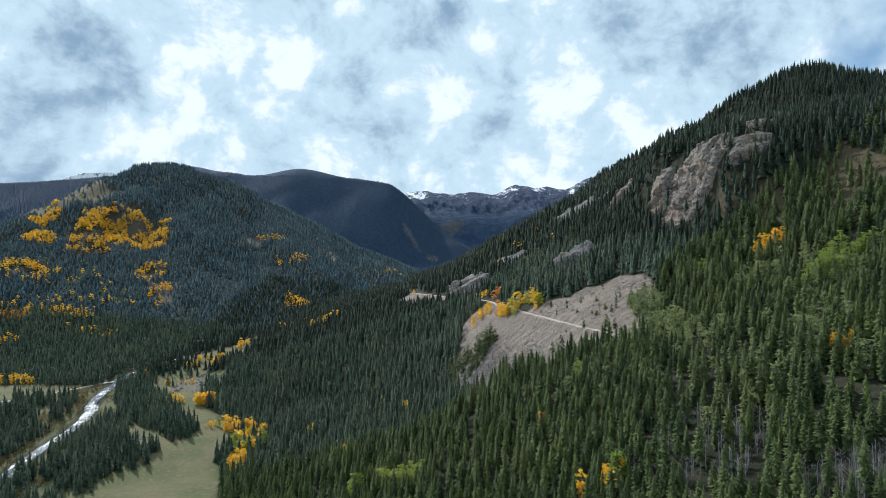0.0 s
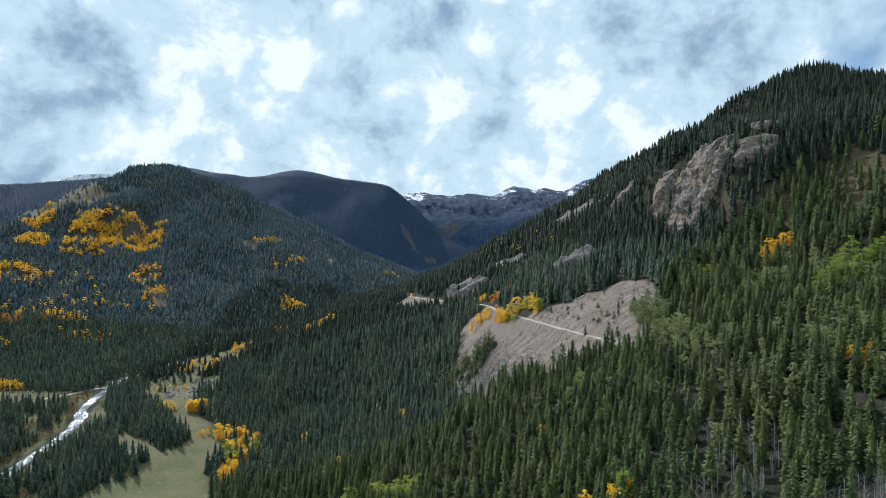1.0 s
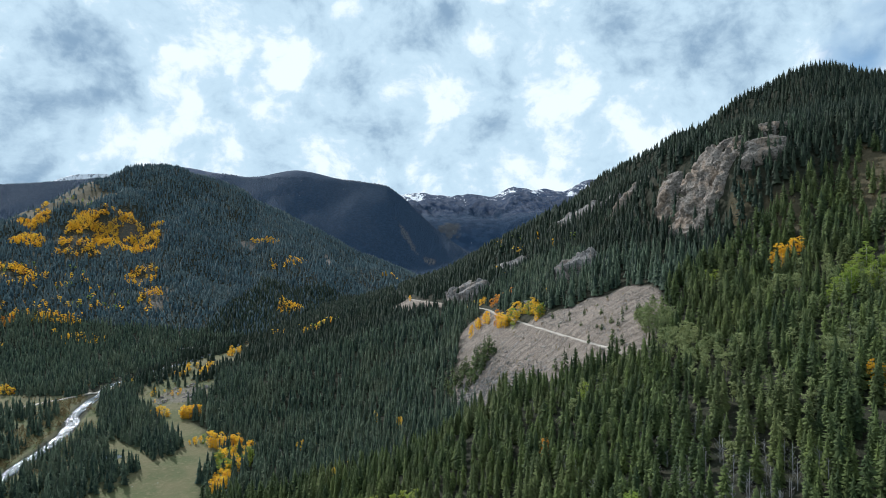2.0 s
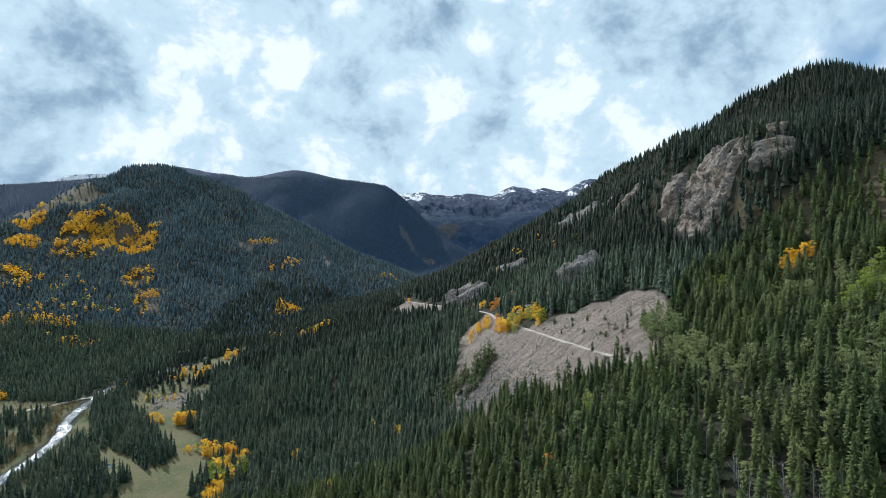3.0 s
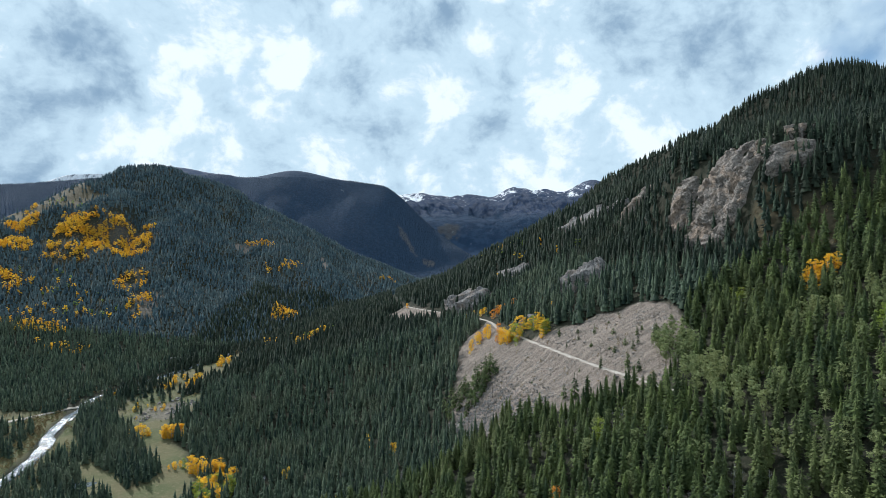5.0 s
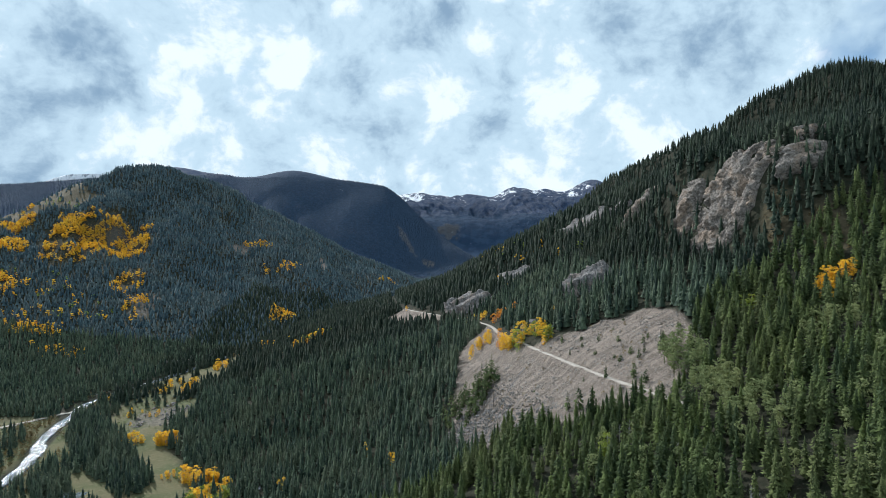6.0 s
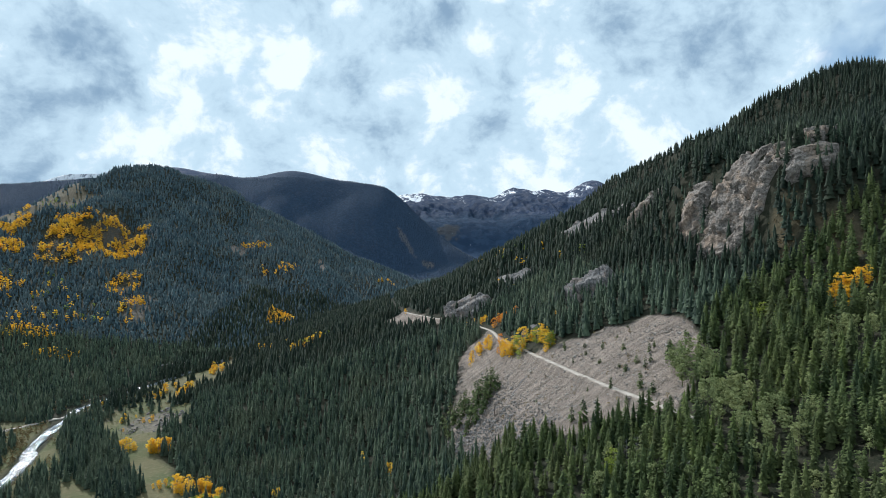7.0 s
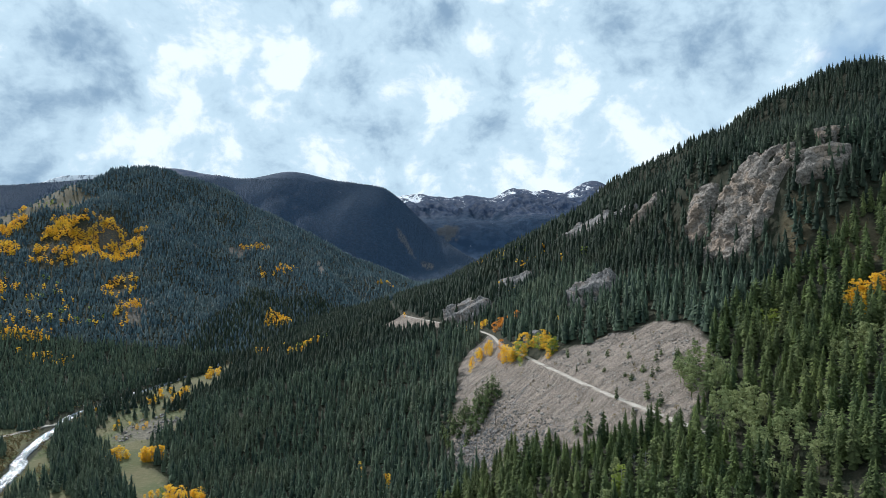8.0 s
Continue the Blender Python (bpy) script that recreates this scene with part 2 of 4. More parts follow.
def earth_material():
    """Forest floor, grass, scree, bare alpine ground and snow, by what grows where; haze blue painted on far ground."""
    mat, k, shader = material("earth", 0.95, 0.1)
    p = place(k)
    cover = k.add("ShaderNodeVertexColor", {"layer_name": "cover"})
    parts = k.add("ShaderNodeSeparateColor", None, Color=cover.outputs[0])
    grass, scree, bare = parts.outputs[0], parts.outputs[1], parts.outputs[2]
    snow = cover.outputs[1]
    n1, n2, n3 = k.noise(p, 0.02, 5), k.noise(p, 0.25, 6, 0.6), k.noise(p, 1.6, 5, 0.65)
    litter = k.mix(k.ramp(n2, 0.35, 0.65), (0.016, 0.020, 0.012), (0.034, 0.033, 0.022))
    litter = k.mix(k.ramp(n3, 0.55, 0.75), litter, (0.060, 0.054, 0.043))
    meadow = k.mix(k.ramp(n1, 0.40, 0.62), (0.080, 0.090, 0.042), (0.118, 0.108, 0.058))
    up = k.add("ShaderNodeSeparateXYZ", None, Vector=p).outputs[2]
    meadow = k.mix(k.ramp(up, -22.0, 10.0, 0.0, 0.7), meadow, (0.104, 0.088, 0.052))
    meadow = k.mix(k.ramp(up, 20.0, 90.0, 0.0, 0.85), meadow, (0.080, 0.066, 0.042))
    meadow = k.mix(k.ramp(n2, 0.5, 0.75), meadow, (0.150, 0.128, 0.076))
    meadow = k.mix(k.ramp(n3, 0.58, 0.72, 0.0, 0.7), meadow, (0.058, 0.062, 0.028))
    stones = k.add("ShaderNodeTexVoronoi", None, Vector=p, Scale=0.75)
    small = k.add("ShaderNodeTexVoronoi", None, Vector=p, Scale=2.2)
    rill = k.noise(k.vec("MULTIPLY", p, (0.25, 1.0, 0.25)), 0.22, 6, 0.65)
    rubble = k.mix(k.ramp(rill, 0.32, 0.68), (0.170, 0.136, 0.112), (0.385, 0.315, 0.260))
    rubble = k.mix(k.ramp(stones.outputs["Distance"], 0.15, 0.75, 0.0, 0.45), rubble, (0.13, 0.12, 0.11))
    rubble = k.mix(k.ramp(n3, 0.50, 0.70, 0.0, 0.8), rubble, (0.50, 0.435, 0.375))
    rubble = k.mix(k.ramp(n2, 0.56, 0.72, 0.0, 0.7), rubble, (0.105, 0.088, 0.068))
    # distance haze put into the high rock's colour as blue
    hazy_rock = k.mix(k.ramp(k.noise(p, 0.02, 6, 0.65), 0.4, 0.62), (0.034, 0.055, 0.104), (0.084, 0.096, 0.136))
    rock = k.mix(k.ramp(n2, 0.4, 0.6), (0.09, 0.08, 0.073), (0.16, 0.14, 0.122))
    rock = k.mix(k.ramp(up, 300.0, 380.0), rock, hazy_rock)
    # forest ground of the far ridges, with blue haze painted in
    hazy_wood = k.mix(k.ramp(k.noise(p, 0.09, 5, 0.7), 0.35, 0.65), (0.018, 0.035, 0.064), (0.030, 0.053, 0.090))
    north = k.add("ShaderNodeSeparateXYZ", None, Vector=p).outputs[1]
    litter = k.mix(k.ramp(north, 2150.0, 2350.0), litter, hazy_wood)
    # bluer still past 3300 m, again haze in the base colour
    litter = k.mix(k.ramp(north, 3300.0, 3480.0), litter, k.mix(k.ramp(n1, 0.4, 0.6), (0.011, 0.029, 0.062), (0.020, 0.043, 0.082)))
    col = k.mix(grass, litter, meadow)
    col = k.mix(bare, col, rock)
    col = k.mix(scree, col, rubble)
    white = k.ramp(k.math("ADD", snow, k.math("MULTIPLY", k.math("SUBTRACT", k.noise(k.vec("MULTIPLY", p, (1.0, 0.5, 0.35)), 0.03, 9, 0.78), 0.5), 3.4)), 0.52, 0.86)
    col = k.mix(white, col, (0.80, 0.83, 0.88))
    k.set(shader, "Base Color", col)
    relief = k.math("ADD", k.math("MULTIPLY", n2, 1.0), k.math("MULTIPLY", k.math("MULTIPLY", k.math("ADD", stones.outputs["Distance"], small.outputs["Distance"]), scree), 0.8))
    crags = k.math("MULTIPLY", k.noise(k.vec("MULTIPLY", p, (1.0, 0.5, 1.0)), 0.014, 9, 0.68), k.ramp(north, 3500.0, 3800.0, 0.0, 45.0))
    bump(k, shader, k.math("ADD", relief, crags), 0.9, 1.3)
    return mat


# ---- the ground, one sheet ----
def upper_scree(y):
    return curve((402, 430, 470, 520, 546, 570, 585), (0, 30, 56, 61, 50, 22, 0), y) * ((y > 402) & (y < 585))


def lower_scree(y):
    return curve((404, 423, 437, 470, 510, 555, 600, 660, 741, 765), (0, -20, -30, -57, -66, -68, -55, -42, -24, 0), y) * ((y > 404) & (y < 765))


def far_scree(y):
    return curve((885, 920, 980, 1040, 1075), (0, -14, -36, -42, 0), y) * ((y > 885) & (y < 1075))


def scree_cover(x, y):
    s = slope_s(x, y) + fractal(x, y, 16, 3, 61) * 3
    lower = np.minimum(lower_scree(y), far_scree(y))
    return step(-2, 2, upper_scree(y) - s) * step(-2, 2, s - lower) * ((y > 400) & (y < 1080))


MEADOW_EDGE = ((380, 560, 620, 690, 745, 800), (-250, -255, -270, -305, -345, -360))


def oval(x, y, cx, cy, rx, ry, turn=0.0):
    """1 in the middle of an oval patch, 0 outside, with a ragged edge."""
    c, sn = math.cos(radians(turn)), math.sin(radians(turn))
    a, b = ((x - cx) * c + (y - cy) * sn) / rx, ((y - cy) * c - (x - cx) * sn) / ry
    return step(1.15, 0.75, np.sqrt(a * a + b * b) + 0.28 * fractal(x, y, 0.35 * min(rx, ry) + 6, 3, 75))


def knoll(x, y):
    return np.maximum(oval(x, y, -338, 800, 50, 80, 8), oval(x, y, -345, 945, 46, 110, -12))


def high_meadow(x, y):
    return np.maximum(oval(x, y, -1085, 1755, 135, 200, 20), oval(x, y, -985, 1790, 70, 80))


def dry_slope(x, y):
    return np.maximum.reduce([oval(x, y, 286, 424, 30, 46, 10), oval(x, y, 232, 464, 11, 18), oval(x, y, 216, 492, 8, 12)])


def meadow_cover(x, y):
    """Grass on the valley floor, on both sides of the river, and the dry slopes."""
    edge = fractal(x, y, 45, 3, 71)
    s = slope_s(x, y)
    river = x - river_x(y)
    low = step(-6, 6, -s + curve(*MEADOW_EDGE, y) - 8 * edge) * step(815, 785, y + 14 * edge) * step(0, 3, np.abs(river) - 8)
    return np.clip(np.maximum.reduce([low, knoll(x, y), 0.8 * high_meadow(x, y), 0.85 * dry_slope(x, y), 0.4 * oval(x, y, 36, 3660, 60, 80)]), 0, 1)


# crags of the right-hand slope: station along the road, distance above it, half length, half width, how far they stand out
CRAG_PLAN = [(541, 129, 37, 22, 2.5), (531, 168, 17, 16, 7.0), (592, 130, 17, 19, 3.0), (765, 160, 34, 26, 6.0), (664, 72, 36, 24, 9.0),
             (922, 84, 50, 24, 4.0), (912, 25, 58, 24, 7.0), (905, 176, 80, 24, 4.0), (640, 18, 14, 10, 3.5), (778, 214, 24, 20, 5.0), (503, 150, 14, 16, 5.0)]


def crag_cover(x, y):
    s = slope_s(x, y)
    return np.maximum.reduce([step(1.0, 0.75, np.sqrt(((y - c[0]) / c[2]) ** 2 + ((s - c[1]) / c[3]) ** 2)) for c in CRAG_PLAN])


def rock_cover(x, y):
    return np.maximum.reduce([0.7 * oval(x, y, -318, 790, 26, 40, 10), 0.8 * oval(x, y, -525, 1745, 26, 50, -20), 0.8 * oval(x, y, -325, 1800, 14, 110, 12), 0.6 * oval(x, y, -570, 1290, 26, 70, 15), 0.5 * oval(x, y, -165, 2845, 20, 90, 28), 0.7 * oval(x, y, -58, 2729, 34, 30, 20), 0.35 * oval(x, y, -769, 1553, 60, 110, 22)])


def ground_mesh():
    rows = [-260.0]
    while rows[-1] < 4840:
        y = rows[-1]
        rows.append(y + (9.0 if y < 150 else 13.0 if y > 3560 else max(2.2, 0.0068 * (y - 60))))
    ys = np.array(rows)
    us = np.concatenate([np.linspace(-1, -0.12, 190, endpoint=False), np.linspace(-0.12, 0.36, 250, endpoint=False), np.linspace(0.36, 1, 130)])
    y = np.repeat(ys[:, None], len(us), 1)
    x = us[None, :] * (430 + 0.74 * np.maximum(y, -100))
    z = height(x, y)
    scree = scree_cover(x, y)
    z = z + scree * fractal(x, y, 5, 3, 81) * 0.5
    verts = np.stack([x, y, z], -1).reshape(-1, 3)
    a = (np.arange(len(ys) - 1)[:, None] * len(us) + np.arange(len(us) - 1)[None]).reshape(-1)
    faces = np.stack([a, a + 1, a + 1 + len(us), a + len(us)], 1)
    bare = step(505, 560, z + fractal(x, y, 160, 4, 91) * 30) * step(2300, 2600, y)
    bare = np.maximum(bare, 0.8 * step(3700, 3950, y) * step(350, 430, z + fractal(x, y, 160, 4, 92) * 40))
    bare = np.maximum(bare, rock_cover(x, y))
    snow = step(3900, 4150, y) * (0.15 * step(430, 600, z) + 0.55 * oval(x, y, -255, 4440, 150, 170) + 0.30 * oval(x, y, 545, 4480, 150, 110) + 0.05 * oval(x, y, 1000, 4450, 160, 130))
    fold = np.abs(range_folds(x, y))
    snow = snow + step(3850, 4050, y) * step(400, 520, z) * (0.34 * step(0.30, 0.62, fold) - 0.22 * step(0.22, 0.05, fold))
    snow = np.where(x < -1200, 0.9 * step(3500, 3600, y) * step(520, 570, z), snow)
    cover = np.stack([meadow_cover(x, y), scree, bare, snow], -1).reshape(-1, 4)
    return verts, faces, cover


def mesh_object(name, verts, faces, mats, smooth=False):
    """One mesh from arrays; faces all of one size."""
    mesh = bpy.data.meshes.new(name)
    count, size = faces.shape
    mesh.vertices.add(len(verts))
    mesh.vertices.foreach_set("co", np.ascontiguousarray(verts, dtype=np.float32).ravel())
    mesh.loops.add(count * size)
    mesh.loops.foreach_set("vertex_index", np.ascontiguousarray(faces, dtype=np.int32).ravel())
    mesh.polygons.add(count)
    mesh.polygons.foreach_set("loop_start", np.arange(0, count * size, size, dtype=np.int32))
    if smooth:
        mesh.polygons.foreach_set("use_smooth", np.ones(count, dtype=bool))
    for m in mats:
        mesh.materials.append(m)
    mesh.update(calc_edges=True)
    return new(name, mesh)


verts, faces, cover = ground_mesh()
ground = tagged(mesh_object("ground", verts, faces, [earth_material()], True), "mountain valley ground with forest floor, grass, scree and far snowy ridges tinted blue for haze", "ground", kind="structure")
layer = ground.data.color_attributes.new("cover", "FLOAT_COLOR", "POINT")
layer.data.foreach_set("color", cover.astype(np.float32).ravel())


# ---- trees ----
def foliage_material(name, dark, light, dry, size=0.22, through=0.25, depth=0.42, sparkle=0.25):
    """Needles or leaves, each tree a little different in hue."""
    mat, k, shader = material(name, 0.85, 0.15)
    p = k.vec("MULTIPLY", place(k), (1.0, 1.0, 0.25))
    tree, tuft, stand = k.noise(p, size, 2), k.noise(place(k), 2.6, 3), k.noise(p, 0.018, 3)
    spray = k.add("ShaderNodeNewGeometry").outputs["Random Per Island"]
    col = k.mix(k.ramp(tree, 0.32, 0.68), dark, light)
    col = k.mix(k.ramp(stand, 0.45, 0.7, 0.0, 0.6), col, dry)
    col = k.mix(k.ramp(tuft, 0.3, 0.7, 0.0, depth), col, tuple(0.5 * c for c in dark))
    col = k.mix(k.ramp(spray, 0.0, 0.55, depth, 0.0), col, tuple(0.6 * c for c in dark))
    col = k.mix(k.ramp(spray, 0.72, 1.0, 0.0, sparkle), col, tuple(min(1.0, 1.35 * c) for c in light))
    k.set(shader, "Base Color", col)
    if through:
        leaf = k.add("ShaderNodeBsdfTranslucent", None, Color=col)
        both = k.add("ShaderNodeMixShader", None, i0=through, i1=shader.outputs[0], i2=leaf.outputs[0])
        out = next(o for o in k.tree.nodes if o.type == "OUTPUT_MATERIAL")
        k.set(out, "Surface", both.outputs[0])
    return mat


def bark_material(name, dark, light):
    mat, k, shader = material(name, 0.9, 0.15)
    p = k.vec("MULTIPLY", place(k), (3.0, 3.0, 0.6))
    k.set(shader, "Base Color", k.mix(k.ramp(k.noise(p, 1.5, 4), 0.35, 0.65), dark, light))
    return mat


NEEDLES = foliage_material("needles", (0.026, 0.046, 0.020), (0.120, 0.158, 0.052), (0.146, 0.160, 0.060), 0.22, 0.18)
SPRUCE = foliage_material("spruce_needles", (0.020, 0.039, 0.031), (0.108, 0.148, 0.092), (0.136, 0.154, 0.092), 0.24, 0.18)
# darker copy of the spruce needles, cloud shade and self-shadow in the colour
SHADED_SPRUCE = foliage_material("shaded_spruce_needles", (0.010, 0.021, 0.016), (0.036, 0.053, 0.032), (0.050, 0.059, 0.034), 0.2, 0.1)
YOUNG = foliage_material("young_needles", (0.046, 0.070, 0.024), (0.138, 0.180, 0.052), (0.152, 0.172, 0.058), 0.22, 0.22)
# needles of the hill across the river, distance haze mixed in as blue
HAZY_NEEDLES = foliage_material("hazy_needles", (0.018, 0.038, 0.050), (0.064, 0.106, 0.118), (0.094, 0.116, 0.104), 0.13, 0.0, 0.35, 0.15)
# needles of the distant ridge, their dark blue imitates haze
HAZY_RIDGE_NEEDLES = foliage_material("hazy_ridge_needles", (0.016, 0.031, 0.056), (0.024, 0.043, 0.075), (0.027, 0.045, 0.070), 0.06, 0.0, 0.12, 0.0)
GOLD = foliage_material("gold_leaves", (0.78, 0.44, 0.03), (0.92, 0.66, 0.07), (0.80, 0.62, 0.09), 0.2, 0.55, 0.22)
ORANGE = foliage_material("orange_leaves", (0.66, 0.27, 0.05), (0.78, 0.40, 0.07), (0.66, 0.42, 0.08), 0.2, 0.5, 0.25)
LIME = foliage_material("lime_leaves", (0.20, 0.28, 0.05), (0.34, 0.42, 0.085), (0.42, 0.42, 0.09), 0.2, 0.4, 0.35)
SAGE = foliage_material("sage_leaves", (0.165, 0.21, 0.092), (0.30, 0.34, 0.155), (0.32, 0.33, 0.145), 0.2, 0.4, 0.35)
BRUSH = foliage_material("brush_leaves", (0.16, 0.118, 0.060), (0.30, 0.235, 0.110), (0.27, 0.23, 0.115), 0.3, 0.35, 0.3)
BARK = bark_material("bark", (0.045, 0.035, 0.028), (0.10, 0.08, 0.065))
GREY_WOOD = bark_material("grey_wood", (0.19, 0.185, 0.19), (0.34, 0.335, 0.35))
PALE_BARK = bark_material("pale_bark", (0.28, 0.27, 0.24), (0.50, 0.49, 0.45))


def tube(points, radii, sides=5):
    """A tapering tube as triangles."""
    v, f = [], []
    for (x, y, z), r in zip(points, radii):
        v += [(x + r * math.cos(2 * math.pi * i / sides), y + r * math.sin(2 * math.pi * i / sides), z) for i in range(sides)]
    for j in range(len(points) - 1):
        for i in range(sides):
            a, b = j * sides + i, j * sides + (i + 1) % sides
            f += [(a, b, b + sides), (a, b + sides, a + sides)]
    return np.array(v), np.array(f)


def joined(pieces):
    v, f, n0 = [], [], 0
    for pv, pf in pieces:
        v.append(pv)
        f.append(pf + n0)
        n0 += len(pv)
    return np.concatenate(v), np.concatenate(f)


def conifer_crown(rng, whorls, blades, radius, start, power=0.85):
    """Whorls of drooping boughs on a tree one metre high; the bough's rib stands above its two edges."""
    v, f = [], []
    for w in range(whorls):
        t = w / whorls
        turn = rng.uniform(0, 6.28)
        count = max(4, round(blades * (1 - 0.45 * t)))
        for b in range(count):
            u = min(0.985, max(0.0, t + rng.uniform(-1.3, 1.3) / whorls))
            z = start + (0.985 - start) * (u ** 0.92)
            a = turn + 6.283 * b / count + rng.uniform(-0.4, 0.4)
            r = (radius * ((1 - u) ** power) * (0.75 if u < 0.1 else 1.0) + 0.010) * rng.uniform(0.6, 1.25)
            c, s = math.cos(a), math.sin(a)
            droop = r * rng.uniform(-0.15, 0.5)
            wide, zz = r * rng.uniform(0.14, 0.26), z
            turn_up, n0 = rng.uniform(-0.35, 0.35) * wide, len(v)
            v += [(0.1 * r * c, 0.1 * r * s, zz + 0.22 * r), (0.6 * r * c - wide * s, 0.6 * r * s + wide * c, zz - 0.75 * droop - 0.12 * r + turn_up),
                  (r * c, r * s, zz - droop), (0.6 * r * c + wide * s, 0.6 * r * s - wide * c, zz - 0.75 * droop - 0.12 * r - turn_up)]
            f += [(n0, n0 + 2, n0 + 1), (n0, n0 + 3, n0 + 2)]
    tip = len(v)
    v += [(0.012, 0, 0.93), (-0.006, 0.01, 0.93), (-0.006, -0.01, 0.93), (0, 0, 1.02)]
    f += [(tip, tip + 1, tip + 3), (tip + 1, tip + 2, tip + 3), (tip + 2, tip, tip + 3)]
    return np.array(v), np.array(f)


def conifer_trunk(rng, sides=5):
    return tube([(0, 0, -0.03), (0, 0, 0.3), (0, 0, 0.97)], (0.013, 0.010, 0.002), sides)


def small_conifer(rng, tiers=3, sides=5, radius=0.17):
    """Ragged tiers for a tree seen from far off."""
    v, f = [], []
    for t in range(tiers):
        lo, hi = 0.04 + 0.82 * t / tiers, min(1.0, 0.04 + 0.82 * (t + 1) / tiers + 0.24)
        n0, turn = len(v), rng.uniform(0, 6)
        for i in range(sides):
            r = radius * (1 - 0.84 * t / tiers) * rng.uniform(0.5, 1.3)
            v.append((r * math.cos(turn + 6.283 * i / sides), r * math.sin(turn + 6.283 * i / sides), lo + rng.uniform(-0.04, 0.04)))
        v.append((0, 0, hi))
        f += [(n0 + i, n0 + (i + 1) % sides, n0 + sides) for i in range(sides)]
    return np.array(v), np.array(f)


def leaf_crown(rng, clumps, leaves, size, low=0.25, wide=0.26):
    """Clumps of small leaf sprays round the limbs of a tree one metre high."""
    v, f = [], []
    for c in range(clumps):
        h = rng.uniform(0, 1)
        ring = wide * math.sin(math.pi * (0.12 + 0.80 * h)) ** 0.8
        a, d = rng.uniform(0, 6.283), ring * math.sqrt(rng.uniform(0.05, 1))
        centre = np.array((d * math.cos(a), d * math.sin(a), low + (0.96 - low) * h))
        spread = rng.uniform(0.045, 0.10)
        for _ in range(leaves):
            way = rng.normal(size=3)
            way /= np.linalg.norm(way)
            p = centre + way * spread * rng.uniform(0.4, 1.0) * (1, 1, 0.8)
            e1 = np.cross(way, rng.normal(size=3))
            e1 /= np.linalg.norm(e1)
            e2 = np.cross(way, e1) + 0.4 * way
            q = size * rng.uniform(0.6, 1.3)
            n0 = len(v)
            v += [p - q * e1, p + 0.6 * q * e2, p + q * e1, p - 0.6 * q * e2]
            f += [(n0, n0 + 1, n0 + 2), (n0, n0 + 2, n0 + 3)]
    return np.array(v), np.array(f)


def limbs(rng, count, reach, low, r0=0.012, sides=4):
    """A trunk with limbs that rise from it."""
    pieces = [tube([(0, 0, -0.03), (0.01, 0, 0.4), (0, 0.01, 0.95)], (r0, r0 * 0.75, r0 * 0.15), sides)]
    for i in range(count):
        z = low + (0.88 - low) * i / count
        a, l = rng.uniform(0, 6.283), reach * (1 - 0.6 * z) * rng.uniform(0.6, 1.2)
        c, s = math.cos(a), math.sin(a)
        rise = rng.uniform(0.2, 0.9)
        pieces.append(tube([(0, 0, z), (0.55 * l * c, 0.55 * l * s, z + 0.45 * l * rise), (l * c, l * s, z + l * rise)],
                           (r0 * 0.42, r0 * 0.28, r0 * 0.08), 3))
    return joined(pieces)


def spread(templates, x, y, z, tall, rng, stout=1.0):
    """All trees of a stand in one set of arrays."""
    vs, fs, n0 = [], [], 0
    pick = rng.integers(0, len(templates), len(x))
    for i, (tv, tf) in enumerate(templates):
        j = np.nonzero(pick == i)[0]
        if not len(j):
            continue
        turn, h = rng.uniform(0, 6.283, len(j)), tall[j]
        w = h * stout * rng.uniform(0.85, 1.2, len(j))
        lx, ly = rng.normal(0, 0.02, len(j)), rng.normal(0, 0.02, len(j))
        c, s = np.cos(turn), np.sin(turn)
        vx = (tv[None, :, 0] * c[:, None] - tv[None, :, 1] * s[:, None]) * w[:, None] + x[j, None] + tv[None, :, 2] * (h * lx)[:, None]
        vy = (tv[None, :, 0] * s[:, None] + tv[None, :, 1] * c[:, None]) * w[:, None] + y[j, None] + tv[None, :, 2] * (h * ly)[:, None]
        vz = tv[None, :, 2] * h[:, None] + z[j, None]
        vs.append(np.stack([vx, vy, vz], -1).reshape(-1, 3))
        fs.append((tf[None] + (n0 + np.arange(len(j)) * len(tv))[:, None, None]).reshape(-1, 3))
        n0 += len(j) * len(tv)
    return np.concatenate(vs), np.concatenate(fs)


def stand_in_view(x, y, margin=40):
    return (np.abs(x) < 0.735 * y + margin) & (y > 110)


def scatter(x0, x1, y0, y1, gap, rng):
    """A jittered grid of places."""
    nx, ny = max(1, int((x1 - x0) / gap)), max(1, int((y1 - y0) / gap))
    i, j = np.meshgrid(np.arange(nx), np.arange(ny))
    x = x0 + (i + 0.5 + rng.uniform(-0.48, 0.48, i.shape)) * (x1 - x0) / nx
    y = y0 + (j + 0.5 + rng.uniform(-0.48, 0.48, i.shape)) * (y1 - y0) / ny
    return x.ravel(), y.ravel()


def inside(x, y, corners):
    hit = np.zeros(len(x), bool)
    for (ax, ay), (bx, by) in zip(corners, corners[1:] + corners[:1]):
        cross = (ay > y) != (by > y)
        hit ^= cross & (x < (bx - ax) * (y - ay) / (by - ay + 1e-9) + ax)
    return hit


def thin(x, y, size, seed, lo, hi):
    return step(lo, hi, fractal(x, y, size, 3, seed))


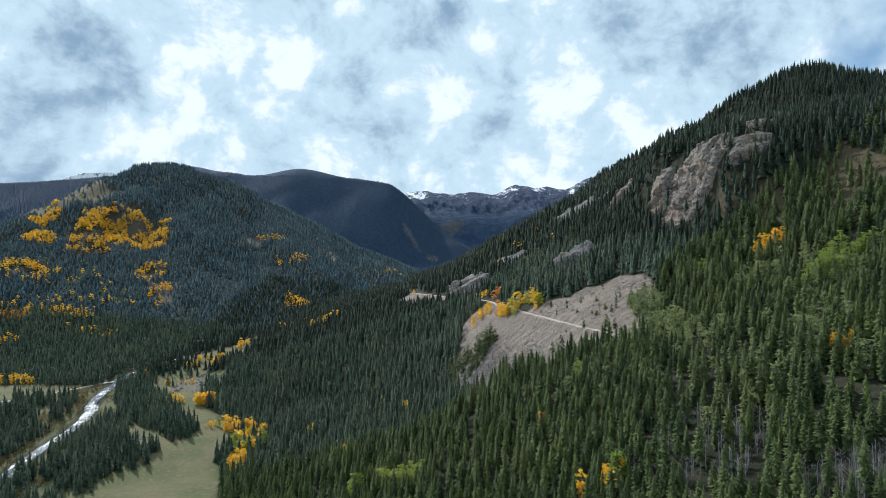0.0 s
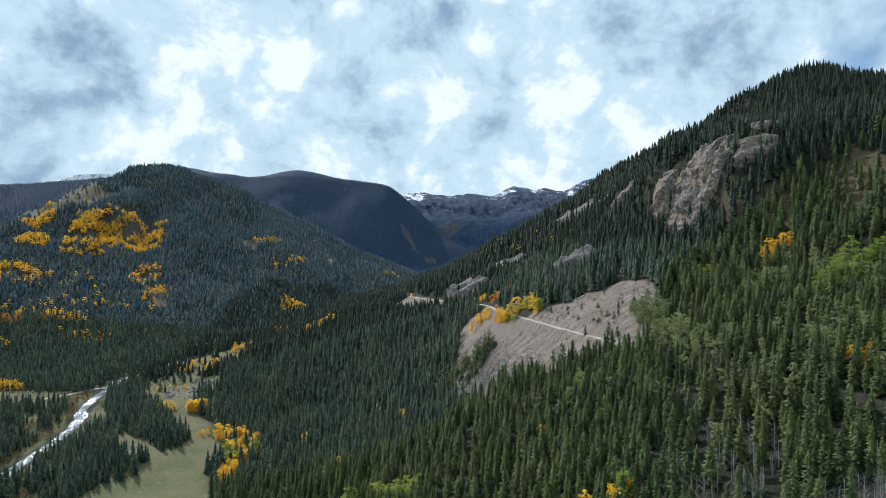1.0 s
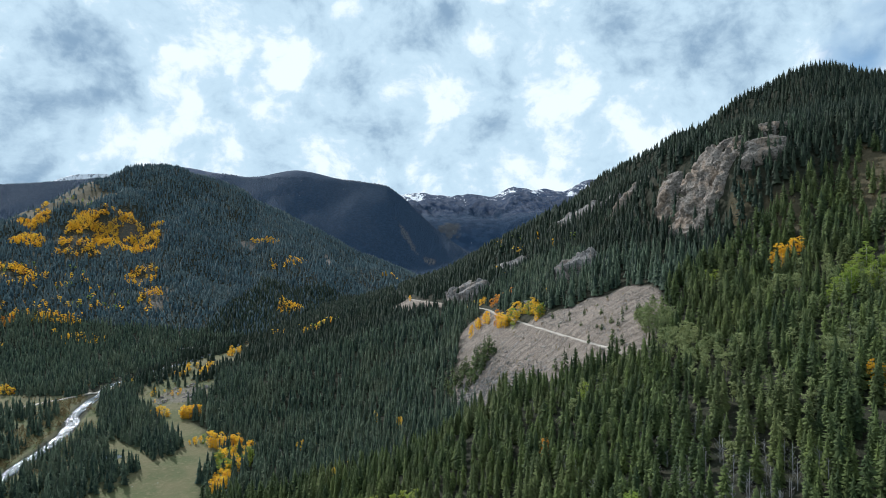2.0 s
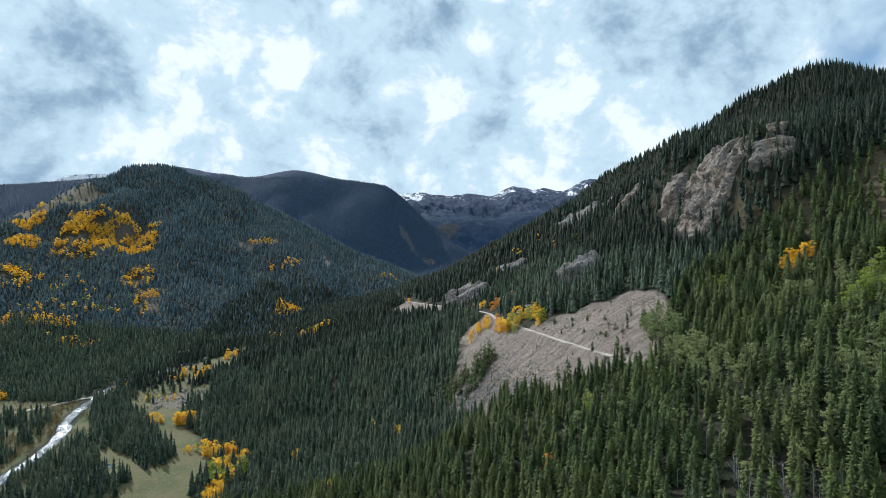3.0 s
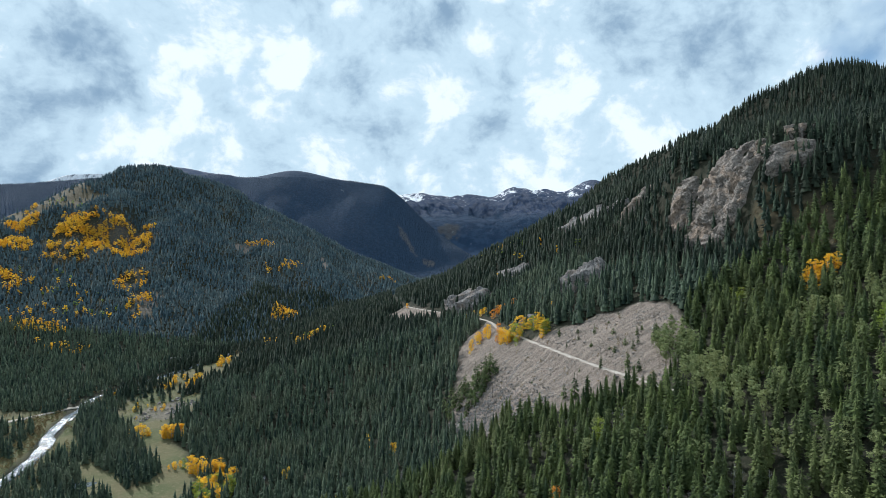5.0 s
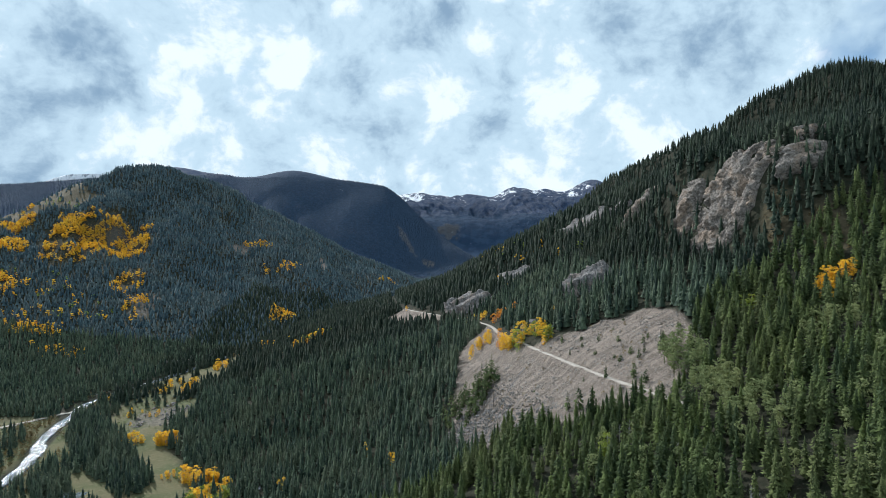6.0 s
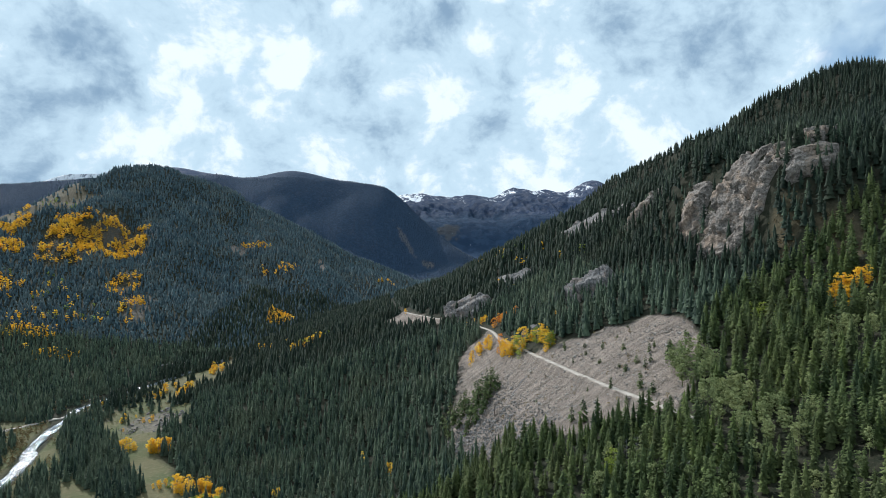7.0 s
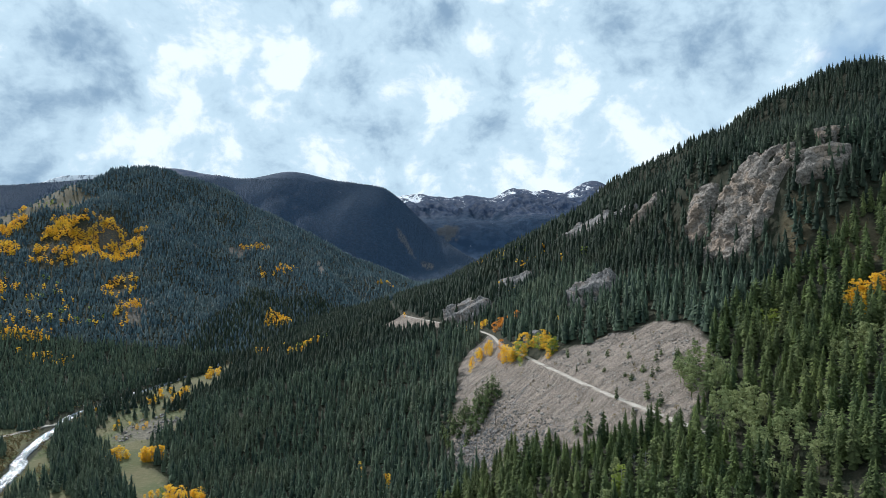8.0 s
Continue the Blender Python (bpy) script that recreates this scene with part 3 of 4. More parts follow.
GROVES = [(132, 430, 11, 22, 0), (130, 385, 11, 18, 0), (134, 350, 16, 14, 0), (205, 350, 14, 13, 0), (228, 364, 15, 13, 0), (190, 386, 18, 12, 0), (214, 424, 14, 8, -30),
          (84, 384, 8, 8, 0), (66, 612, 17, 42, 12), (60, 766, 13, 20, 0), (76, 750, 12, 18, 0), (40, 680, 9, 14, 0), (-30, 369, 13, 8, -20), (-175, 545, 12, 28, 0), (-193, 592, 16, 9, 0),
          (-168, 497, 9, 15, 0), (-268, 693, 12, 8, 0), (172, 300, 12, 12, 0), (176, 448, 9, 8, 0)]


def groves(x, y):
    """Where leafy or dead trees take the conifers' place."""
    return np.maximum.reduce([oval(x, y, *g) for g in GROVES])


def dead_patch(x, y):
    return np.maximum(oval(x, y, 128, 203, 17, 14), oval(x, y, 98, 255, 15, 40))


def near_wood(x, y):
    """How densely conifers stand on the near side of the valley, 0 to 1."""
    s = slope_s(x, y)
    river = x - river_x(y)
    wood = step(-4, 8, s - curve(*MEADOW_EDGE, y) + 8 * fractal(x, y, 45, 3, 71))
    wood = np.maximum(wood, (y > 770) * (river > 16))
    wood = wood * (1 - 0.9 * knoll(x, y)) * (1 - 0.35 * dry_slope(x, y)) * (1 - 0.6 * oval(x, y, 286, 424, 30, 46, 10)) * (1 - 0.90 * rock_cover(x, y)) * (1 - 0.96 * crag_cover(x, y))
    high = step(70, 120, s) * step(380, 440, y)
    wood = wood * (1 - high * 0.15 * thin(x, y, 28, 103, 0.1, 0.6))
    wood = wood * (1 - scree_cover(x, y)) * (np.abs(s) > np.where(y < 402, 3.2, 5.5))
    return np.clip(wood * (1 - 0.9 * groves(x, y)) * (1 - 0.5 * dead_patch(x, y)), 0, 1)


RIVER_CLUMP = [(-425, 818), (-355, 750), (-319, 713), (-271, 641), (-234, 592), (-239, 550), (-276, 592), (-329, 641), (-385, 725)]
LOWER_CLUMP = [(-243, 500), (-246, 535), (-290, 562), (-300, 600), (-325, 640), (-352, 648), (-344, 566), (-334, 505), (-312, 380), (-250, 380), (-240, 440)]
rng = np.random.default_rng(5)


def conifer_shapes(count, whorls, blades, trunk, thin_r=0.12, thick_r=0.17, tiers=5):
    """Conifers with a dense ragged body and loose boughs standing out of it."""
    shapes = []
    for i in range(count):
        crown = conifer_crown(rng, whorls, blades, rng.uniform(thin_r, thick_r), rng.uniform(0.05, 0.2), rng.uniform(0.45, 0.8))
        body = small_conifer(rng, tiers, 6, 0.78 * rng.uniform(thin_r, thick_r))
        shapes.append(joined([body, crown, conifer_trunk(rng, 4)]) if trunk else joined([body, crown]))
    return shapes


NEAR_TREES = conifer_shapes(10, 26, 7, True, 0.13, 0.18, 8)
MID_TREES = conifer_shapes(9, 8, 5, False, 0.155, 0.20, 6)
SLIM_TREES = [small_conifer(rng, 6, 6, rng.uniform(0.14, 0.19)) for _ in range(10)]
FAR_TREES = [small_conifer(rng, 2, 5, 0.19) for _ in range(8)]
SPECKS = [small_conifer(rng, 1, 4, 0.26) for _ in range(6)]


def grow(name, shapes, x, y, low, high, mat, label, stout=1.0):
    tall = rng.uniform(low, high, len(x)) * np.where((slope_s(x, y) > 10) & (y > 430), 1.12, 1.0) * np.where((slope_s(x, y) > 260) & (y < 1400), 0.72, 1.0) * (1 + 0.13 * fractal(x, y, 45, 2, 102))
    v, f = spread(shapes, x, y, height(x, y) - 0.15, tall, rng, stout)
    return tagged(mesh_object(name, v, f, [mat]), label, "forest", kind="stuff")


FAR_GROVES = [(-845, 1515, 62, 130, 22), (-760, 1590, 58, 100, 22), (-1003, 1577, 30, 46, 0), (-936, 1447, 32, 44, 0), (-850, 1275, 50, 34, 0), (-640, 1370, 24, 62, 10), (-570, 1255, 20, 60, 20),
              (-690, 1118, 62, 13, -6), (-752, 1092, 28, 18, -6), (-318, 1325, 22, 52, 8)]


def far_groves(x, y):
    return np.maximum.reduce([oval(x, y, *g) for g in FAR_GROVES])


# conifers close to the flight: single trees up to the line y = near_line, a joined wood beyond it
x, y = scatter(-330, 460, 110, 470, 5.4, rng)
keep = stand_in_view(x, y) & (rng.uniform(size=len(x)) < near_wood(x, y) * (0.98 - 0.35 * thin(x, y, 30, 101, 0.1, 0.6)))
x, y = x[keep], y[keep]
near_line = np.sort(y)[300]
single = y < near_line
SINGLE_PLACES = np.stack([x[single], y[single]], 1)
x, y = x[~single], y[~single]
young = thin(x, y, 36, 111, -0.15, 0.35) * 0.55 > rng.uniform(size=len(x))
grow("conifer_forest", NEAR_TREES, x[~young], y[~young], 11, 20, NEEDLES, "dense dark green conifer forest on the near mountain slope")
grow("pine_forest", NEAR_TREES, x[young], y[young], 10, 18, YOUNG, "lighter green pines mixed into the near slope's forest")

x, y = scatter(-420, 800, 470, 1500, 6.0, rng)
keep = stand_in_view(x, y) & (rng.uniform(size=len(x)) < near_wood(x, y) * (0.97 - 0.4 * thin(x, y, 24, 104, 0.2, 0.6) * (slope_s(x, y) < 40)) * np.where(slope_s(x, y) > 10, 0.92, 1.0)) & (slope_s(x, y) < 420)
x, y = x[keep], y[keep]
a, b = scatter(-500, -230, 380, 830, 5.4, rng)
river = a - river_x(b)
bank = inside(a, b, RIVER_CLUMP) | (inside(a, b, LOWER_CLUMP) & (thin(a, b, 25, 115, -0.6, 0.2) > rng.uniform(size=len(a))))
bank = bank | ((river < -18) & (river > -130) & (b > 470) & (b < 735) & (thin(a, b, 22, 116, -0.6, 0.2) * np.where(b < 650, 1.2, 0.75) > rng.uniform(size=len(a))))
bank = bank & (np.abs(river) > 10)
x, y = np.concatenate([x, a[bank]]), np.concatenate([y, b[bank]])
far = y > 850
grow("upper_slope_forest", SLIM_TREES, x[far], y[far], 9, 19, SHADED_SPRUCE, "conifer forest on the upper valley slope, shade painted into its needles", 1.25)
x, y = x[~far], y[~far]
high = (slope_s(x, y) > 95) & (y > 470)
a, b = scatter(150, 560, 430, 850, 6.4, rng)
s = slope_s(a, b)
more = stand_in_view(a, b) & (s > 190) & (s < 420) & (rng.uniform(size=len(a)) < 0.75 * (1 - crag_cover(a, b)))
grow("high_slope_forest", MID_TREES, np.concatenate([x[high], a[more]]), np.concatenate([y[high], b[more]]), 10, 20, SHADED_SPRUCE, "dense conifers with shade-darkened needles around the cliffs and over the summit")
x, y = x[~high], y[~high]
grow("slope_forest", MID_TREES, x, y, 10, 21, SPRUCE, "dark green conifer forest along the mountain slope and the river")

x, y = scatter(-1000, -300, 770, 1120, 6.2, rng)
river = x - river_x(y)
keep = stand_in_view(x, y) & (river < -15) & (rng.uniform(size=len(x)) > 0.95 * oval(x, y, -398, 1022, 26, 30)) & (y > 800 - 12 * fractal(x, y, 45, 3, 71)) & (rng.uniform(size=len(x)) < 0.9)
grow("valley_forest", SLIM_TREES, x[keep], y[keep], 10, 20, SPRUCE, "dark conifer forest on the flat beyond the river road")

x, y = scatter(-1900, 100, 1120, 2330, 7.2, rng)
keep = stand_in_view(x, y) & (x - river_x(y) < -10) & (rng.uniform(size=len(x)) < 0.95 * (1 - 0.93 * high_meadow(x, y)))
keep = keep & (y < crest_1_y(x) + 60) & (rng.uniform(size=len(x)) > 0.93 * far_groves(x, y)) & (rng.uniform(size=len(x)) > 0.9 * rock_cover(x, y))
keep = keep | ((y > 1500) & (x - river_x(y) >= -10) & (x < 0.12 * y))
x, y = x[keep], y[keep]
grow("hillside_forest", FAR_TREES, x, y, 7, 15, HAZY_NEEDLES, "conifer forest covering the hill across the river, tinted blue for haze", 1.45)

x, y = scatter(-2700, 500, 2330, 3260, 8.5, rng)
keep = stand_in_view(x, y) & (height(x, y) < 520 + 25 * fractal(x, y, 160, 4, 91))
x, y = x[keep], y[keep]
grow("ridge_forest", SPECKS, x, y, 3.5, 7, HAZY_RIDGE_NEEDLES, "conifer forest on the distant ridge, haze painted in as dark blue", 1.5)


# ---- rock ----
def rock_material(name, dark, light, warm):
    mat, k, shader = material(name, 0.9, 0.2)
    p = place(k)
    n1, n2, n3 = k.noise(p, 0.09, 5), k.noise(p, 0.5, 6, 0.65), k.noise(p, 2.5, 4, 0.6)
    crack = k.add("ShaderNodeTexVoronoi", {"feature": "DISTANCE_TO_EDGE"}, Vector=k.vec("ADD", p, k.vec("MULTIPLY", k.add("ShaderNodeTexNoise", None, Vector=p, Scale=0.22, Detail=4.0).outputs["Color"], (9.0, 9.0, 9.0))), Scale=0.20)
    col = k.mix(k.ramp(n2, 0.32, 0.68), dark, light)
    col = k.mix(k.ramp(n1, 0.48, 0.66, 0.0, 0.8), col, warm)
    col = k.mix(k.ramp(n3, 0.56, 0.72, 0.0, 0.5), col, tuple(0.5 * c for c in dark))
    col = k.mix(k.ramp(crack.outputs["Distance"], 0.045, 0.0, 0.0, 0.65), col, (0.04, 0.036, 0.032))
    k.set(shader, "Base Color", col)
    bump(k, shader, k.math("ADD", n2, k.math("MULTIPLY", k.ramp(crack.outputs["Distance"], 0.0, 0.15), 0.25)), 1.0, 1.8)
    return mat


CRAG = rock_material("crag_rock", (0.108, 0.096, 0.086), (0.300, 0.268, 0.236), (0.310, 0.236, 0.178))
SLAB = rock_material("slab_rock", (0.105, 0.102, 0.102), (0.290, 0.276, 0.266), (0.23, 0.19, 0.16))
TALUS = rock_material("talus_rock", (0.16, 0.150, 0.142), (0.42, 0.385, 0.355), (0.40, 0.325, 0.27))


def blocks(a, b, wide, tall, seed):
    """Steps and tilted facets of broken rock over a face, from -1 to 1."""
    i, j = np.floor(a / wide).astype(np.int64), np.floor(b / tall).astype(np.int64)
    best, out = np.full(a.shape, 1e9), np.zeros(a.shape)

    def dice(p, q, salt):
        h = (p * 73856093 + q * 19349663 + (seed + salt) * 83492791) & 0x7FFFFFFF
        h = ((h ^ (h >> 15)) * 2246822519) & 0x7FFFFFFF
        return ((h ^ (h >> 13)) & 0xFFFF) / 65535.0
    for di in (-1, 0, 1):
        for dj in (-1, 0, 1):
            p, q = i + di, j + dj
            ca, cb = (p + dice(p, q, 1)) * wide, (q + dice(p, q, 2)) * tall
            d = ((a - ca) / wide) ** 2 + ((b - cb) / tall) ** 2
            level = (dice(p, q, 3) * 2 - 1) + (a - ca) / wide * (dice(p, q, 4) - 0.5) * 1.6 + (b - cb) / tall * (dice(p, q, 5) - 0.7) * 1.6
            out, best = np.where(d < best, level, out), np.minimum(d, best)
    return out


def outcrop(name, cy, cs, along, across, lift, seed, mat, label, cell=0.9, rough=1.0):
    """A crag on the right-hand slope: broken facets standing out of the hillside, its rim sunk into the ground."""
    na, nb = int(2 * along / cell), int(2 * across / (0.62 * cell))
    a, b = np.meshgrid(np.linspace(-along, along, na), np.linspace(-across, across, nb), indexing="ij")
    y = cy + a
    x = shelf_x(y) + (cs + b) / 0.965
    z = height(x, y)
    e = 2.0
    nx, ny = (height(x + e, y) - height(x - e, y)) / (2 * e), (height(x, y + e) - height(x, y - e)) / (2 * e)
    size = np.sqrt(nx ** 2 + ny ** 2 + 1)
    out = np.sqrt((a / along) ** 2 + (b / across) ** 2) + 0.30 * fractal(x, y, 17, 4, seed) + 0.16 * blocks(a, b, 8, 8, seed + 9)
    body = step(1.02, 0.55, out)
    tilt = a + 0.45 * z
    push = body * (lift + rough * (3.2 * blocks(tilt, z, 15, 30, seed) + 1.2 * blocks(a - 0.6 * z, z + 0.3 * a, 7, 6, seed + 1)
                                   + 0.62 * blocks(a + 0.3 * z, z - 0.4 * a, 3.0, 2.4, seed + 2) + 0.18 * blocks(a, z, 1.2, 1.4, seed + 4))) - 4.5 * (1 - body)
    v = np.stack([x - nx / size * push, y - ny / size * push, z + push / size], -1).reshape(-1, 3)
    i = (np.arange(na - 1)[:, None] * nb + np.arange(nb - 1)[None]).reshape(-1)
    f = np.stack([i, i + nb, i + nb + 1, i + 1], 1)
    return tagged(mesh_object(name, v, f, [mat]), label, "rock outcrop", "rock outcrops on the slope")


CRAG_LOOKS = [
    ("rock_cliff", CRAG, "massive grey and tan fractured cliff face among pines", 0.62, 1.0), ("rock_cliff", CRAG, "tan rock buttress above the main cliff", 0.6, 1.0),
    ("rock_spire", CRAG, "pale jagged rock ridge beside the main cliff", 0.6, 1.1), ("rock_spire", CRAG, "weathered rock tower rising from the forest", 0.8, 1.1),
    ("rock_outcrop", SLAB, "grey cracked rock knob above the scree", 0.7, 1.35), ("rock_outcrop", SLAB, "low grey rock slabs between the conifers", 1.1, 0.8),
    ("rock_outcrop", SLAB, "grey rock bluff above the shelf road", 1.0, 0.9), ("rock_outcrop", SLAB, "long bare grey slab high on the slope", 1.2, 0.7),
    ("rock_outcrop", SLAB, "small broken rock above the road bend", 0.6, 0.6),
    ("rock_spire", CRAG, "jagged rock tower on the ridge crest", 0.8, 1.1), ("rock_outcrop", CRAG, "low tan rock step under the buttress", 0.6, 0.8)]
for i, ((cy, cs, along, across, lift), (name, mat, label, cell, rough)) in enumerate(zip(CRAG_PLAN, CRAG_LOOKS)):
    outcrop(name, cy, cs, along, across, lift, 7 + 10 * i, mat, label, cell, rough)


def stone_shapes(count):
    """Angular stones: boxes with their corners knocked about."""
    shapes = []
    for _ in range(count):
        v = np.array([(sx, sy, sz) for sx in (-1, 1) for sy in (-1, 1) for sz in (-1, 1)], float) * 0.5
        v = v * rng.uniform(0.65, 1.25, 3) + rng.uniform(-0.17, 0.17, (8, 3))
        v[4:] *= rng.uniform(0.6, 1.0)
        quads = [(0, 1, 3, 2), (4, 6, 7, 5), (0, 4, 5, 1), (2, 3, 7, 6), (0, 2, 6, 4), (1, 5, 7, 3)]
        f = np.array([t for a, b, c, d in quads for t in ((a, b, c), (a, c, d))])
        tilt = Euler(rng.uniform(-0.6, 0.6, 3)).to_matrix()
        shapes.append((v @ np.array(tilt).T, f))
    return shapes


STONES = stone_shapes(12)
x, y = scatter(-30, 160, 400, 770, 1.55, rng)
s = slope_s(x, y)
coarse = step(-14, -50, s) * step(600, 560, y) * step(425, 460, y)
keep = (scree_cover(x, y) > 0.5) & (np.abs(s) > 3.2) & (rng.uniform(size=len(x)) < 0.26 + 0.72 * coarse + 0.30 * thin(x, y, 18, 121, 0.0, 0.6))
x, y, coarse = x[keep], y[keep], coarse[keep]
size = rng.uniform(0.35, 0.95, len(x)) + coarse * rng.uniform(0.1, 1.0, len(x)) ** 2 * 1.3
for name, mat, some, label in (("talus_stones", TALUS, coarse < 0.35, "loose tan angular stones covering the upper scree"),
                               ("talus_blocks", SLAB, coarse >= 0.35, "coarse grey angular blocks piled at the foot of the scree")):
    v, f = spread(STONES, x[some], y[some], height(x[some], y[some]) + 0.05, size[some], rng)
    tagged(mesh_object(name, v, f, [mat]), label, "stones", kind="stuff")


def boulder(px, py, size, shape, label):
    v, f = STONES[shape % len(STONES)]
    ob = mesh_object("boulder", v, f, [TALUS])
    ob.matrix_world = pose(px, py, float(height(px, py)) + 0.1 * size, 0, 0, 37 * shape) @ Matrix.Diagonal((size, size * 1.2, size * 0.9, 1))
    return tagged(ob, label, "boulder", "boulders on the scree")


count = 0
while count < 46:
    py = rng.uniform(415, 640)
    px = float(shelf_x(py)) + rng.uniform(-62, 55)
    if float(scree_cover(np.array([px]), np.array([py]))[0]) > 0.9 and abs(float(slope_s(px, py))) > 4:
        boulder(px, py, rng.uniform(1.2, 2.2), count, "large angular tan boulder lying on the scree")
        count += 1
x, y = scatter(-370, -270, 730, 860, 2.4, rng)
keep = oval(x, y, -318, 790, 30, 44, 10) * 0.75 * thin(x, y, 9, 122, -0.1, 0.5) > rng.uniform(size=len(x))
v, f = spread(STONES, x[keep], y[keep], height(x[keep], y[keep]), rng.uniform(0.6, 2.6, keep.sum()) ** 1.3, rng)
tagged(mesh_object("knoll_stones", v, f, [SLAB]), "dark grey broken rocks on the dry valley knoll", "stones", kind="stuff")


# ---- road, river, wall ----
def gravel_material():
    mat, k, shader = material("road_gravel", 0.95, 0.1)
    p = place(k)
    col = k.mix(k.ramp(k.noise(p, 0.25, 5), 0.35, 0.65), (0.30, 0.27, 0.232), (0.40, 0.365, 0.32))
    k.set(shader, "Base Color", k.mix(k.ramp(k.noise(p, 2.2, 4), 0.5, 0.75, 0.0, 0.6), col, (0.27, 0.24, 0.205)))
    return mat


def water_material():
    mat, k, shader = material("rapid_water", 0.18, 0.5)
    p = place(k)
    chop = k.noise(k.vec("MULTIPLY", p, (1.0, 0.55, 1.0)), 0.8, 8, 0.75)
    reach = k.noise(p, 0.035, 3)
    foam = k.ramp(k.math("ADD", chop, k.math("MULTIPLY", k.math("SUBTRACT", reach, 0.5), 0.5)), 0.52, 0.70)
    k.set(shader, "Base Color", k.mix(foam, (0.075, 0.095, 0.11), (0.46, 0.50, 0.54)))
    k.set(shader, "Roughness", k.math("ADD", 0.12, k.math("MULTIPLY", foam, 0.5)))
    bump(k, shader, chop, 1.0, 0.6)
    return mat


def strip(name, line, across, mat, label, category, lift, camber=0.0, kind="structure", swell=1.0):
    """A ribbon of ground along a line: rows of places from one edge to the other, with its sides turned down."""
    rows, n1 = [], len(across)
    line = np.asarray(line, float)
    ahead = np.gradient(line[:, :2], axis=0)
    ahead /= np.linalg.norm(ahead, axis=1)[:, None]
    side = np.stack([ahead[:, 1], -ahead[:, 0]], 1)
    for i, w in enumerate(across):
        drop = 0.9 if i in (0, n1 - 1) else camber * abs(w)
        rows.append(np.concatenate([line[:, :2] + side * (w * np.broadcast_to(swell, len(line)))[:, None], (line[:, 2] + lift - drop)[:, None]], 1))
    v = np.stack(rows, 1).reshape(-1, 3)
    i = (np.arange(len(line) - 1)[:, None] * n1 + np.arange(n1 - 1)[None]).reshape(-1)
    f = np.stack([i, i + 1, i + n1 + 1, i + n1], 1)
    return tagged(mesh_object(name, v, f, [mat], True), label, category, kind=kind)


GRAVEL = gravel_material()
ys = np.arange(384, 1075, 2.5)
strip("road", np.stack([shelf_x(ys), ys, shelf_z(ys)], 1), (-2.0, -1.8, -0.8, 0, 0.8, 1.8, 2.0), GRAVEL, "pale gravel shelf road cut across the scree slope", "road", 0.25, 0.02)
t = np.linspace(0, 1, 90)
rx = curve((0, 0.35, 0.6, 0.8, 0.92, 1.0), (-640, -505, -471, -441, -424, -398), t)
ry = curve((0, 0.35, 0.6, 0.8, 0.92, 1.0), (600, 711, 770, 822, 850, 905), t)
strip("river_road", np.stack([rx, ry, np.maximum(height(rx, ry), -26.5)], 1), (-3.6, -3.4, -1.5, 0, 1.5, 3.4, 3.6), GRAVEL, "pale gravel road across the valley floor to the river", "road", 0.45, 0.02)
ys = np.arange(330, 1160, 2.0)
wide = 1.25 + 0.4 * fractal(ys, ys * 0, 30, 3, 131)
bed = height(river_x(ys), ys)
bed = np.convolve(np.pad(bed, 15, mode="edge"), np.ones(31) / 31, "valid")
mid = np.stack([river_x(ys) + 2.5 * fractal(ys, ys * 0, 45, 2, 132), ys, bed + 1.3], 1)
strip("river", mid, (-4.6, -4.3, -3.2, -1.6, 0, 1.6, 3.2, 4.3, 4.6), water_material(), "foaming shallow mountain river with grey-white rapids", "river", 0.0, swell=wide)


def pond():
    a = np.linspace(0, 2 * math.pi, 48, endpoint=False)
    r = 1 + 0.22 * np.sin(2 * a + 1) + 0.12 * np.sin(3 * a)
    rim = np.stack([-288 + 11 * r * np.cos(a), 570 + 8 * r * np.sin(a)], 1)
    z = float(height(-288, 570)) + 0.9
    v = [(-288, 570, z)] + [(p[0], p[1], z) for p in rim] + [(p[0] * 1.0, p[1], z - 2.0) for p in rim]
    f = [(0, 1 + i, 1 + (i + 1) % 48) for i in range(48)]
    f += [t for i in range(48) for t in ((1 + i, 49 + i, 49 + (i + 1) % 48), (1 + i, 49 + (i + 1) % 48, 1 + (i + 1) % 48))]
    mat, k, shader = material("pond_water", 0.06, 0.5)
    k.set(shader, "Base Color", k.mix(k.ramp(k.noise(place(k), 0.15, 4), 0.4, 0.6), (0.10, 0.13, 0.15), (0.16, 0.18, 0.18)))
    bump(k, shader, k.noise(place(k), 1.2, 3), 0.15, 0.1)
    return tagged(mesh_object("pond", np.array(v), np.array(f), [mat]), "small still pond in the meadow beside the river trees", "pond", kind="structure")


pond()


def box(bm, sx, sy, sz, m):
    made = bmesh.ops.create_cube(bm, size=1.0, matrix=m @ Matrix.Diagonal((sx, sy, sz, 1)))
    return made["verts"]


def part(name, bm, mat, parent, label=""):
    mesh = bpy.data.meshes.new(name)
    bm.to_mesh(mesh)
    bm.free()
    mesh.materials.append(mat)
    ob = new(name, mesh)
    ob.parent = parent
    return tagged(ob, label)


def plain(name, colour, rough=0.6, metal=0.0):
    mat, k, shader = material(name, rough, 0.4)
    tone = k.noise(place(k), 3.0, 4)
    k.set(shader, "Base Color", k.mix(k.ramp(tone, 0.3, 0.7, 0.0, 0.5), colour, tuple(0.8 * c for c in colour)))
    k.set(shader, "Metallic", metal)
    return mat


